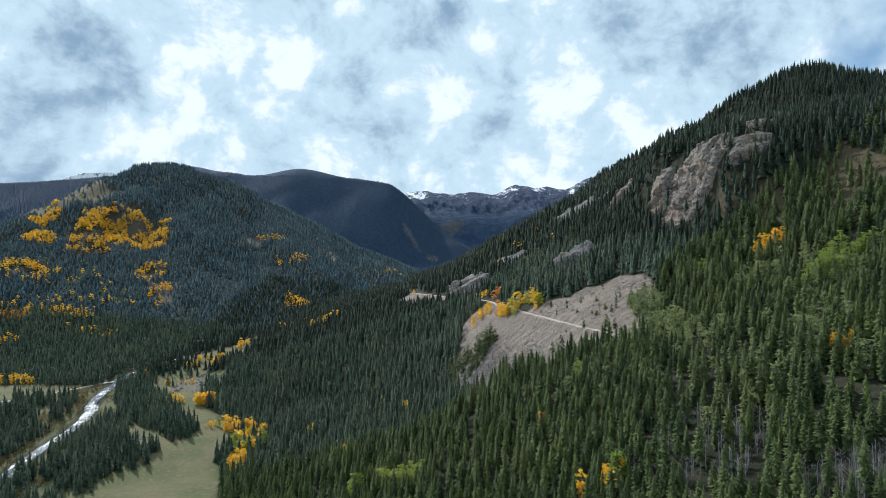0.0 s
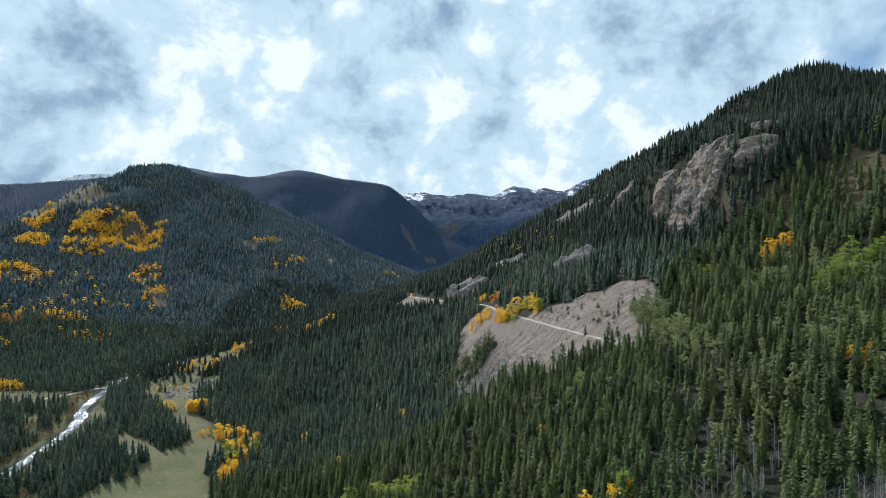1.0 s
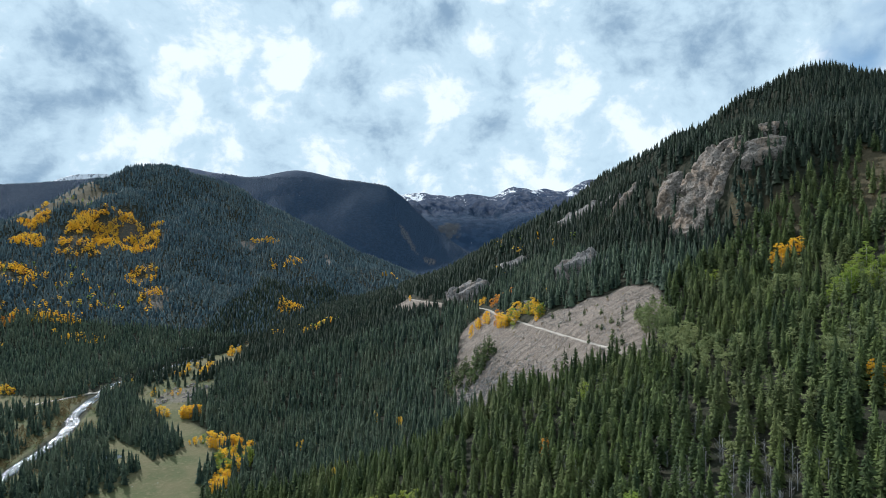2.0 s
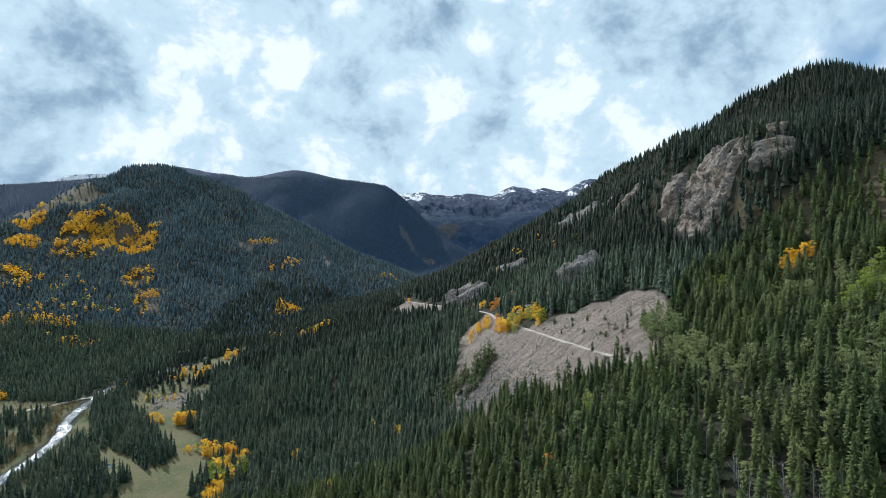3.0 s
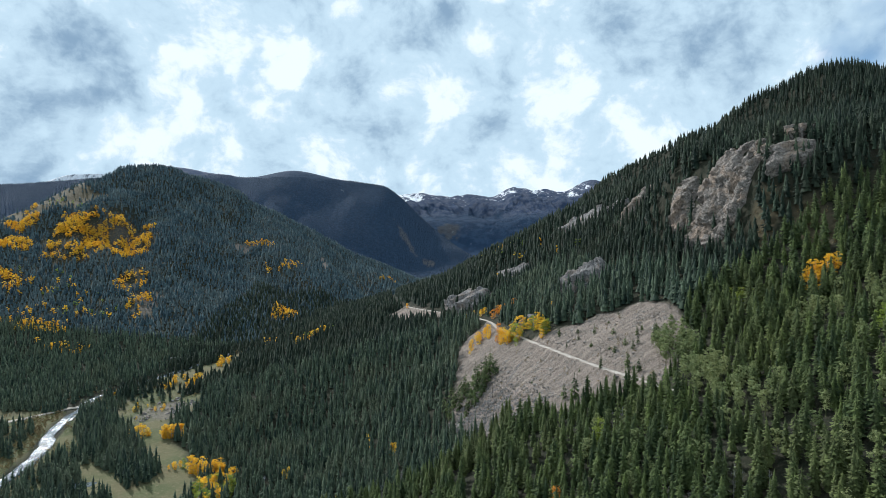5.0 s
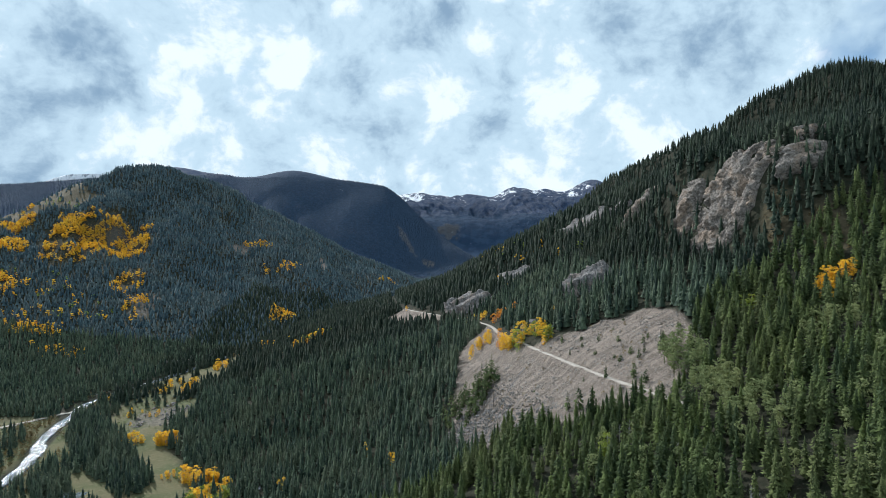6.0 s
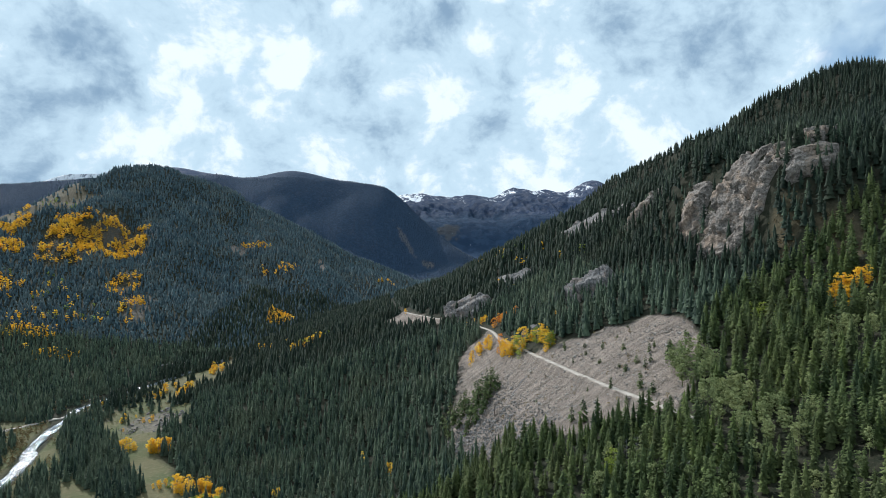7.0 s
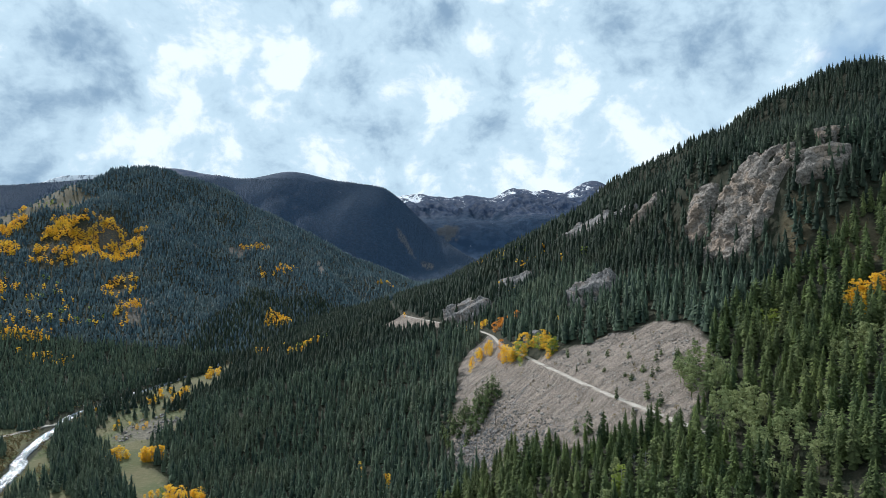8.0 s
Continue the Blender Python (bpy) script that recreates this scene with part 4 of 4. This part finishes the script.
def retaining_wall():
    """A stone-faced wall that carries a road above the far bank."""
    thing = new("retaining_wall")
    a, b = Vector((-424, 1041, 0)), Vector((-384, 1060, 0))
    ahead = (b - a).normalized()
    length, turn = (b - a).length, math.degrees(math.atan2(ahead.y, ahead.x))
    mid = (a + b) / 2
    thing.matrix_world = pose(mid.x, mid.y, float(height(mid.x, mid.y)) - 0.5, 0, 0, turn)
    bm = bmesh.new()
    for course in range(5):
        along = -length / 2
        while along < length / 2 - 0.5:
            w = min(random.uniform(1.6, 3.0), length / 2 - along)
            box(bm, w - 0.12, random.uniform(1.0, 1.3), 0.86, pose(along + w / 2, random.uniform(-0.1, 0.1), 0.5 + 0.9 * course))
            along += w
    part("stone_face", bm, SLAB, thing, "dark grey stacked stone face")
    bm = bmesh.new()
    box(bm, length + 1.5, 5.0, 0.45, pose(0, 1.6, 5.15))
    bmesh.ops.bevel(bm, geom=bm.edges[:], offset=0.06, segments=1, affect="EDGES")
    part("deck", bm, plain("wall_deck", (0.30, 0.29, 0.27), 0.9), thing, "pale grey road deck")
    return tagged(thing, "dark stone retaining wall with a pale road deck above the river", "retaining wall")


retaining_wall()


def pickup_truck(x, y, heading):
    thing = new("pickup_truck")
    thing.matrix_world = pose(x, y, max(float(height(x, y)), -26.5) + 0.47, 0, 0, heading)
    white, dark, rubber, chrome = plain("white_paint", (0.78, 0.79, 0.80), 0.25), plain("dark_glass", (0.02, 0.025, 0.03), 0.05), plain("rubber", (0.02, 0.02, 0.02), 0.9), plain("chrome", (0.6, 0.6, 0.6), 0.2, 1.0)
    bm = bmesh.new()
    box(bm, 5.4, 1.95, 0.75, pose(0, 0, 0.85))
    cab = box(bm, 2.4, 1.85, 0.8, pose(0.1, 0, 1.6))
    for v in cab:
        if v.co.z > 1.7:
            v.co.x = 0.1 + (v.co.x - 0.1) * 0.72
            v.co.y *= 0.86
    bmesh.ops.bevel(bm, geom=bm.edges[:], offset=0.09, segments=2, affect="EDGES")
    body = part("body", bm, white, thing, "glossy white painted body")
    for side in (-1, 1):
        bm = bmesh.new()
        box(bm, 1.7, 0.03, 0.45, pose(0.1, side * 0.895, 1.62, side * 9, 0, 0))
        part("side_window", bm, dark, thing, "dark side window")
        for along in (-1.65, 1.7):
            bm = bmesh.new()
            bmesh.ops.create_cone(bm, cap_ends=True, segments=20, radius1=0.4, radius2=0.4, depth=0.26, matrix=pose(along, side * 0.9, 0.4, 90, 0, 0))
            wheel = part("wheel", bm, rubber, thing, "black tyre")
            bm = bmesh.new()
            bmesh.ops.create_cone(bm, cap_ends=True, segments=12, radius1=0.22, radius2=0.2, depth=0.05, matrix=pose(along, side * 1.04, 0.4, 90, 0, 0))
            part("rim", bm, chrome, wheel)
        bm = bmesh.new()
        box(bm, 0.06, 0.4, 0.18, pose(2.7, side * 0.7, 0.98))
        part("headlight", bm, chrome, thing)
    bm = bmesh.new()
    box(bm, 0.05, 1.5, 0.5, pose(1.17, 0, 1.62, 0, -22, 0))
    part("windscreen", bm, dark, thing)
    bm = bmesh.new()
    box(bm, 0.14, 1.9, 0.2, pose(2.74, 0, 0.6))
    part("bumper", bm, chrome, thing)
    return tagged(thing, "white pickup truck on the pale gravel valley road", "truck")


pickup_truck(-503.5, 714, 58)


# ---- single trees ----
def tree_kind(name, crown, trunk, leaf, wood, label, category, group):
    """One tree, a metre high, with its crown and trunk, to be copied."""
    thing = new(name)
    for part_name, (v, f), mat in (("crown", crown, leaf), ("trunk", trunk, wood)):
        ob = mesh_object(part_name, v, f, [mat])
        ob.parent = thing
    return tagged(thing, label, category, group)


def plant(kind, x, y, tall, used, stout=1.0, lean=0.0):
    m = pose(x, y, float(height(x, y)) - 0.1, lean, 0, rng.uniform(0, 360)) @ Matrix.Diagonal((tall * stout, tall * stout, tall, 1))
    if kind in used:
        made = copy_thing(kind, m)
        made.matrix_basis = m
        return made
    used.add(kind)
    kind.matrix_basis = m
    return kind


used = set()
dark_kinds = [tree_kind("conifer", conifer_crown(rng, 34, 9, rng.uniform(0.13, 0.18), rng.uniform(0.05, 0.16), rng.uniform(0.5, 0.85)), conifer_trunk(rng, 6),
                        NEEDLES if i % 3 else YOUNG, BARK, ("tall dark green conifer in the near slope forest", "fresh green pine in the near slope forest")[i % 3 == 0],
                        "conifer", "conifers of the near slope") for i in range(7)]
for i, (px, py) in enumerate(SINGLE_PLACES):
    plant(dark_kinds[int(rng.integers(0, 7))], px, py, rng.uniform(12, 20), used)

scree_kinds = [tree_kind("spruce", conifer_crown(rng, 13, 8, rng.uniform(0.22, 0.29), 0.03, 0.75), conifer_trunk(rng, 5), NEEDLES, BARK,
                         "dark spruce standing alone on the pale scree", "conifer", "spruces on the scree") for i in range(3)]
SCREE_TREES = [(16, 579, 15), (23, 566, 16), (30, 580, 17), (36, 572, 18), (24, 552, 14), (12, 566, 14), (31, 561, 16), (18, 590, 14), (41, 566, 13), (8, 575, 14), (27, 572, 17), (20, 558, 13), (34, 584, 15), (14, 590, 12), (5, 560, 13), (38, 580, 16), (26, 586, 16), (20, 572, 15), (10, 583, 13), (29, 556, 14), (2, 570, 13), (6, 590, 13), (33, 567, 17), (17, 549, 12), (0, 582, 12),
               (88, 521, 4), (96, 455, 7), (107, 517, 6), (124, 474, 6), (128, 454, 9), (117, 459, 6), (108, 440, 9), (77, 441, 13), (72, 448, 9), (121, 462, 5),
               (98, 432, 5), (111, 428, 8), (132, 462, 7), (86, 470, 3), (60, 500, 2.5)]
for px, py, tall in SCREE_TREES:
    plant(scree_kinds[int(rng.integers(0, 3))], px, py, tall * 1.2, used, 1.0)

count = 0
while count < 16:
    py = rng.uniform(425, 560)
    px = float(shelf_x(py)) + rng.uniform(10, 52)
    if float(scree_cover(np.array([px]), np.array([py]))[0]) > 0.9:
        plant(scree_kinds[count % 3], px, py, rng.uniform(2.5, 6.5), used, 1.7)
        count += 1


def broadleaf(name, leaf, label, group, clumps=46, leaves=13, size=0.027, low=0.02, wide=0.19, count=4):
    return [tree_kind(name, leaf_crown(rng, clumps, leaves, size, low, wide), limbs(rng, 7, 0.4, 0.25), leaf, PALE_BARK, label, "tree", group) for _ in range(count)]


gold = broadleaf("aspen", GOLD, "golden yellow autumn aspen at the meadow edge", "golden aspens")
lime = broadleaf("aspen", LIME, "bright lime green aspen among dark conifers", "green aspens")
orange = broadleaf("aspen", ORANGE, "orange autumn aspen among dark conifers", "orange aspens", count=2)


def clump(kinds, cx, cy, rx, ry, count, low, high, stout=1.0, turn=0.0):
    c, sn = math.cos(radians(turn)), math.sin(radians(turn))
    for _ in range(round(0.88 * count)):
        a, r = rng.uniform(0, 6.283), math.sqrt(rng.uniform(0, 1))
        u, v = rx * r * math.cos(a), ry * r * math.sin(a)
        px, py = cx + u * c - v * sn, cy + u * sn + v * c
        if abs(float(slope_s(px, py))) > 4:
            plant(kinds[int(rng.integers(0, len(kinds)))], px, py, rng.uniform(0.7 * low, 1.05 * high), used, stout * rng.uniform(0.95, 1.4))


clump(gold, -195, 592, 17, 9, 26, 10, 14, 1.4)
clump(gold + lime[:2], -173, 545, 12, 28, 50, 11, 15, 1.4)
clump(gold, -168, 497, 9, 15, 24, 10, 13, 1.4)
clump(gold[:1] + lime[:1], -230, 604, 12, 6, 7, 5, 9, 1.4)
clump(gold, -268, 693, 11, 6, 20, 10, 14, 1.35)
clump(gold, -304, 700, 24, 6, 18, 7, 11, 1.5, -25)
clump(gold, -340, 790, 30, 34, 8, 5, 9, 1.4)
clump(gold, -352, 915, 26, 30, 20, 8, 12, 1.7)
clump(gold, -325, 1005, 11, 20, 12, 8, 11, 1.6)
clump(gold, -554, 806, 24, 7, 18, 9, 13, 1.35)
clump(gold, -415, 865, 10, 10, 6, 7, 10, 1.2)
clump(orange, 61, 772, 9, 12, 13, 8, 12, 1.4)
clump(gold + lime[:1], 59, 614, 7, 26, 20, 10, 15, 1.5, 12)
clump(lime + gold, 72, 598, 9, 34, 28, 8, 15, 1.5, 12)
clump(gold, 38, 680, 9, 12, 13, 8, 12, 1.4)
clump(gold + orange[:1], 52, 640, 6, 22, 14, 7, 10, 1.4)
clump(gold[:1] + lime[:1], 98, 640, 8, 34, 7, 6, 9, 1.2)
clump(gold[:1], 45, 817, 5, 6, 4, 7, 9, 1.2)
clump(orange, 76, 752, 10, 12, 8, 8, 11, 1.2)
clump(gold, 30, 845, 10, 14, 6, 7, 10, 1.2)
clump(gold, -52, 1050, 8, 8, 5, 8, 11, 1.2)
clump(gold, 214, 424, 15, 8, 15, 9, 13, 1.3, -30)
clump(gold, 165, 270, 5, 5, 4, 9, 12)
clump(gold + lime[:1], 64, 262, 13, 5, 9, 12, 15, 1.1)
clump(lime, -30, 369, 14, 9, 14, 11, 15, 1.35, -20)
clump(lime, -58, 384, 8, 6, 6, 11, 14, 1.3)
clump(lime, 75, 378, 4, 4, 4, 11, 14, 1.1)
clump(lime, 205, 350, 14, 12, 16, 10, 14, 1.35)
clump(lime, 228, 364, 15, 12, 16, 10, 13, 1.35)
clump(lime[:1], 176, 448, 10, 8, 9, 8, 12, 1.2)
clump(orange[:1], 50.6, 348, 1.5, 1.5, 2, 15, 17, 1.1)
for px, py in ((-64, 598), (-61, 592), (-40, 553), (-37, 549), (-126, 564), (-121, 560), (-69, 476), (-76, 452), (-88, 500), (27, 670), (25, 664)):
    plant(gold[int(rng.integers(0, 4))], px, py, rng.uniform(9, 13), used, 0.9)

# dead, bare trees
dead = []
for i in range(4):
    v, f = limbs(rng, 26, 0.34, 0.12, 0.011)
    ob = tagged(mesh_object("dead_tree", v, f, [GREY_WOOD]), "bare grey dead tree with thin brittle branches", "dead tree", "dead trees of the near slope")
    dead.append(ob)
for cx, cy, rx, ry, count in ((95, 300, 14, 14, 16), (97, 262, 14, 24, 40), (103, 235, 12, 12, 20), (118, 250, 10, 16, 14), (128, 203, 16, 14, 60), (110, 205, 14, 12, 12), (86, 384, 8, 8, 6), (180, 300, 14, 12, 8), (-30, 470, 60, 40, 14), (70, 320, 30, 20, 10)):
    for _ in range(count):
        px, py = cx + rng.normal() * rx * 0.6, cy + rng.normal() * ry * 0.6
        plant(dead[int(rng.integers(0, 4))], px, py, rng.uniform(6, 13), used)

v, f = limbs(rng, 6, 0.12, 0.3, 0.02)
snag = tagged(mesh_object("snag", v, f, [BARK]), "charred branchless dead trunk at the scree edge", "dead tree")
snag.matrix_basis = pose(36, 537, float(height(36, 537)) - 0.2) @ Matrix.Diagonal((11, 11, 12, 1))
for px, py, turn in ((49, 541, 40), (55, 548, 35)):
    v, f = tube([(0, 0, 0), (0.1, 0.0, 4), (0, 0.05, 8)], (0.28, 0.22, 0.12), 7)
    log = tagged(mesh_object("fallen_log", v, f, [GREY_WOOD]), "weathered fallen log lying on the scree", "log", "logs on the scree")
    a, b = Vector((px, py, float(height(px, py)) + 0.3)), Vector((px + 7, py + 4, float(height(px + 7, py + 4)) + 0.3))
    log.matrix_basis = Matrix.Translation(a) @ (b - a).to_track_quat("Z", "Y").to_matrix().to_4x4()


# ---- broadleaf stands and brush too many to count ----
FAR_LEAVES = [leaf_crown(rng, 11, 7, 0.085, 0.06, 0.24) for _ in range(6)]
BUSHES = [leaf_crown(rng, 10, 7, 0.12, 0.10, 0.50) for _ in range(5)]


def stand(name, shapes, places, low, high, mat, label, category, stout=1.0):
    x, y = np.concatenate([p[0] for p in places]), np.concatenate([p[1] for p in places])
    v, f = spread(shapes, x, y, height(x, y) - 0.1, rng.uniform(low, high, len(x)), rng, stout)
    return tagged(mesh_object(name, v, f, [mat]), label, category, kind="stuff")


def patch(corners, gap, share, seed, lo=-0.6, hi=0.2):
    xs, ys = [c[0] for c in corners], [c[1] for c in corners]
    x, y = scatter(min(xs), max(xs), min(ys), max(ys), gap, rng)
    keep = inside(x, y, corners) & (rng.uniform(size=len(x)) < share * thin(x, y, 30, seed, lo, hi))
    return x[keep], y[keep]


def ring(cx, cy, rx, ry, turn=0.0):
    c, sn = math.cos(radians(turn)), math.sin(radians(turn))
    return [(cx + rx * math.cos(a) * c - ry * math.sin(a) * sn, cy + rx * math.cos(a) * sn + ry * math.sin(a) * c) for a in np.linspace(0, 6.283, 14)[:-1]]


golden = [patch([(-846, 1380), (-935, 1632), (-838, 1645), (-752, 1498), (-775, 1412)], 5, 0.8, 201, -0.45, 0.35),
          patch([(-833, 1648), (-740, 1705), (-685, 1538), (-730, 1460)], 5, 0.7, 202, -0.3, 0.4),
          patch(ring(-1003, 1577, 30, 46), 5.5, 1.0, 203, -1.2, -0.5), patch(ring(-936, 1447, 32, 44), 5.5, 1.0, 204, -1.2, -0.5),
          patch(ring(-850, 1275, 70, 44), 6.5, 0.8, 205, -0.3, 0.3), patch(ring(-640, 1370, 30, 66, 10), 6.5, 0.7, 206, -0.2, 0.5),
          patch(ring(-570, 1255, 24, 66, 20), 7, 0.6, 207, -0.2, 0.4), patch(ring(-690, 1118, 66, 16, -6), 5.5, 0.9, 208, -0.8, 0.1),
          patch(ring(-560, 1050, 95, 18, -8), 7, 0.5, 209, -0.1, 0.4), patch(ring(-700, 1002, 22, 11), 6, 0.9, 210),
          patch([(-330, 1270), (-350, 1385), (-288, 1350), (-300, 1285)], 5.5, 1.0, 211, -0.9, 0.0), patch(ring(-495, 1780, 44, 32, -30), 7, 0.6, 212, -0.3, 0.3),
          patch(ring(-380, 1650, 66, 54, 20), 8, 0.5, 213, -0.2, 0.4), patch(ring(-153, 1781, 32, 22), 7, 0.7, 214), patch(ring(84, 1190, 26, 130, 8), 6.5, 0.55, 215, -0.2, 0.4), patch(ring(112, 905, 40, 90), 11, 0.35, 219, 0.0, 0.5), patch(ring(-272, 1072, 40, 26), 8, 0.5, 220), patch(ring(-198, 997, 40, 22, 40), 8, 0.4, 228),
          patch(ring(-595, 1033, 12, 8), 6, 0.8, 216), patch(ring(-1060, 1690, 20, 20), 7, 0.5, 217), patch(ring(-760, 1200, 180, 120), 13, 0.45, 218, -0.1, 0.5)]
stand("golden_aspens", FAR_LEAVES, golden, 8, 13, GOLD, "golden autumn aspen groves on the far hillside", "aspen grove", 1.35)
stand("orange_aspens", FAR_LEAVES, [patch(ring(-752, 1092, 26, 16, -6), 5, 1.0, 221, -0.9, -0.2)], 9, 12, ORANGE, "bright orange aspen grove at the foot of the hill", "aspen grove", 1.3)
stand("pale_aspens", FAR_LEAVES, [patch(ring(-790, 1300, 90, 60), 10, 0.3, 222, -0.1, 0.4), patch(ring(-960, 1690, 50, 40), 9, 0.4, 223), patch(ring(-660, 1230, 80, 60), 11, 0.25, 224),
                                  patch(ring(-200, 1000, 60, 14, 60), 9, 0.3, 225), patch(ring(100, 1130, 34, 130, 8), 7, 0.5, 226), patch(ring(150, 828, 16, 16), 8, 0.4, 227)], 7, 11, LIME, "yellow-green aspens scattered over the hillside", "aspen grove", 1.2)
bare = [patch([(-800, 1640), (-715, 1700), (-660, 1540), (-700, 1480)], 8, 0.7, 231), patch(ring(-560, 1290, 34, 90, 15), 9, 0.7, 232), patch(ring(-640, 1420, 30, 60), 9, 0.5, 233)]
TWIGS = [limbs(rng, 8, 0.5, 0.3, 0.02, 3) for _ in range(4)]
stand("bare_aspens", TWIGS, bare, 7, 11, GREY_WOOD, "leafless grey aspens on the far hillside", "bare trees")

GREY_LEAVES = [joined([leaf_crown(rng, 30, 11, 0.030, 0.28, 0.17), limbs(rng, 6, 0.3, 0.3, 0.010, 3)]) for _ in range(5)]
sages = [patch(ring(132, 430, 10, 22), 4.6, 1.0, 241, -1.4, -0.7), patch(ring(130, 385, 10, 17), 4.6, 1.0, 242, -1.4, -0.7), patch(ring(134, 350, 15, 13), 4.6, 0.9, 243, -1.2, -0.3),
         patch(ring(84, 384, 8, 8), 3.6, 0.8, 244), patch(ring(172, 300, 13, 13), 5, 0.8, 245), patch(ring(190, 386, 18, 12), 4.8, 0.8, 246),
         patch([(100, 400), (240, 400), (240, 240), (90, 240)], 7.5, 0.42, 247, 0.0, 0.5), patch([(60, 420), (110, 400), (110, 300), (40, 330)], 9, 0.3, 248, 0.1, 0.5)]
stand("grey_aspens", GREY_LEAVES, sages, 9, 14, SAGE, "dull grey-green aspen thickets thinning in autumn", "aspen grove", 1.3)

x, y = scatter(-480, -270, 420, 900, 4.2, rng)
river = x - river_x(y)
keep = (np.abs(river) > 8.5) & (np.abs(river) < 42) & (thin(x, y, 16, 141, -0.5, 0.3) * 0.85 > rng.uniform(size=len(x)))
brown = rng.uniform(size=len(x)) < 0.6
stand("river_brush", BUSHES, [(x[keep & brown], y[keep & brown])], 2.6, 5.2, BRUSH, "brown and olive willow brush along the river banks", "brush")
a, b = scatter(-540, -300, 430, 900, 7.0, rng)
more = (meadow_cover(a, b) > 0.5) & (np.abs(a - river_x(b)) > 14) & (rng.uniform(size=len(a)) < 0.06 + 0.3 * knoll(a, b))
stand("sage_brush", BUSHES, [(x[keep & ~brown], y[keep & ~brown]), (a[more], b[more])], 1.5, 3.6, SAGE, "grey-green low brush on the meadow and river banks", "brush")
x, y = scatter(-520, -330, 470, 800, 4.4, rng)
river = x - river_x(y)
keep = (river < -8) & (river > -95) & (thin(x, y, 20, 142, -0.5, 0.3) * np.where(river > -50, 0.9, 0.35) > rng.uniform(size=len(x)))
stand("bank_brush", BUSHES, [(x[keep], y[keep])], 2.4, 5.0, BRUSH, "tangled brown and ochre brush on the river flat", "brush")
x, y = scatter(110, 330, 380, 660, 4.0, rng)
keep = (slope_s(x, y) > 66) & (rng.uniform(size=len(x)) < 0.10 + 0.7 * dry_slope(x, y))
a, b = scatter(30, 160, 410, 760, 3.0, rng)
more = (scree_cover(a, b) > 0.5) & (rng.uniform(size=len(a)) < 0.02 + 0.05 * thin(a, b, 20, 145, 0.1, 0.5)) & (np.abs(slope_s(a, b)) > 4)
stand("slope_brush", BUSHES, [(x[keep], y[keep]), (a[more], b[more])], 0.8, 2.9, BRUSH, "low dry brown brush between the trees and on the scree", "brush")

thickets = [patch([(-846, 1380), (-935, 1632), (-740, 1710), (-685, 1538), (-775, 1400)], 5.5, 0.9, 261, -0.9, -0.1), patch(ring(-640, 1370, 40, 80, 10), 7, 0.7, 262), patch(ring(-570, 1265, 34, 80, 20), 7, 0.7, 263),
            patch(ring(-272, 1066, 60, 36), 6, 0.7, 264), patch(ring(-205, 1000, 46, 26, 40), 6, 0.6, 265), patch(ring(-345, 850, 44, 70, 8), 6, 0.5, 266)]
stand("hill_brush", BUSHES, thickets, 2.0, 4.5, BRUSH, "rust-brown and grey thickets under the far aspens", "brush")

# pines rooted in the ledges of the crags
x, y = scatter(150, 340, 480, 800, 5.0, rng)
s = slope_s(x, y)
keep = (s > np.where(y < 525, 95, 112)) & (s < 215) & (rng.uniform(size=len(x)) < (np.where(y < 530, 0.36, 0.14) + 0.5 * thin(x, y, 14, 151, -0.1, 0.5)) * (1 - 0.9 * oval(x, y, 206, 542, 22, 30, 12)))
v, f = spread(MID_TREES, x[keep], y[keep], height(x[keep], y[keep]) + 2.3, rng.uniform(7, 15, keep.sum()), rng, 1.0)
tagged(mesh_object("ledge_pines", v, f, [SPRUCE]), "small dark pines growing from ledges of the cliffs", "trees", kind="stuff")
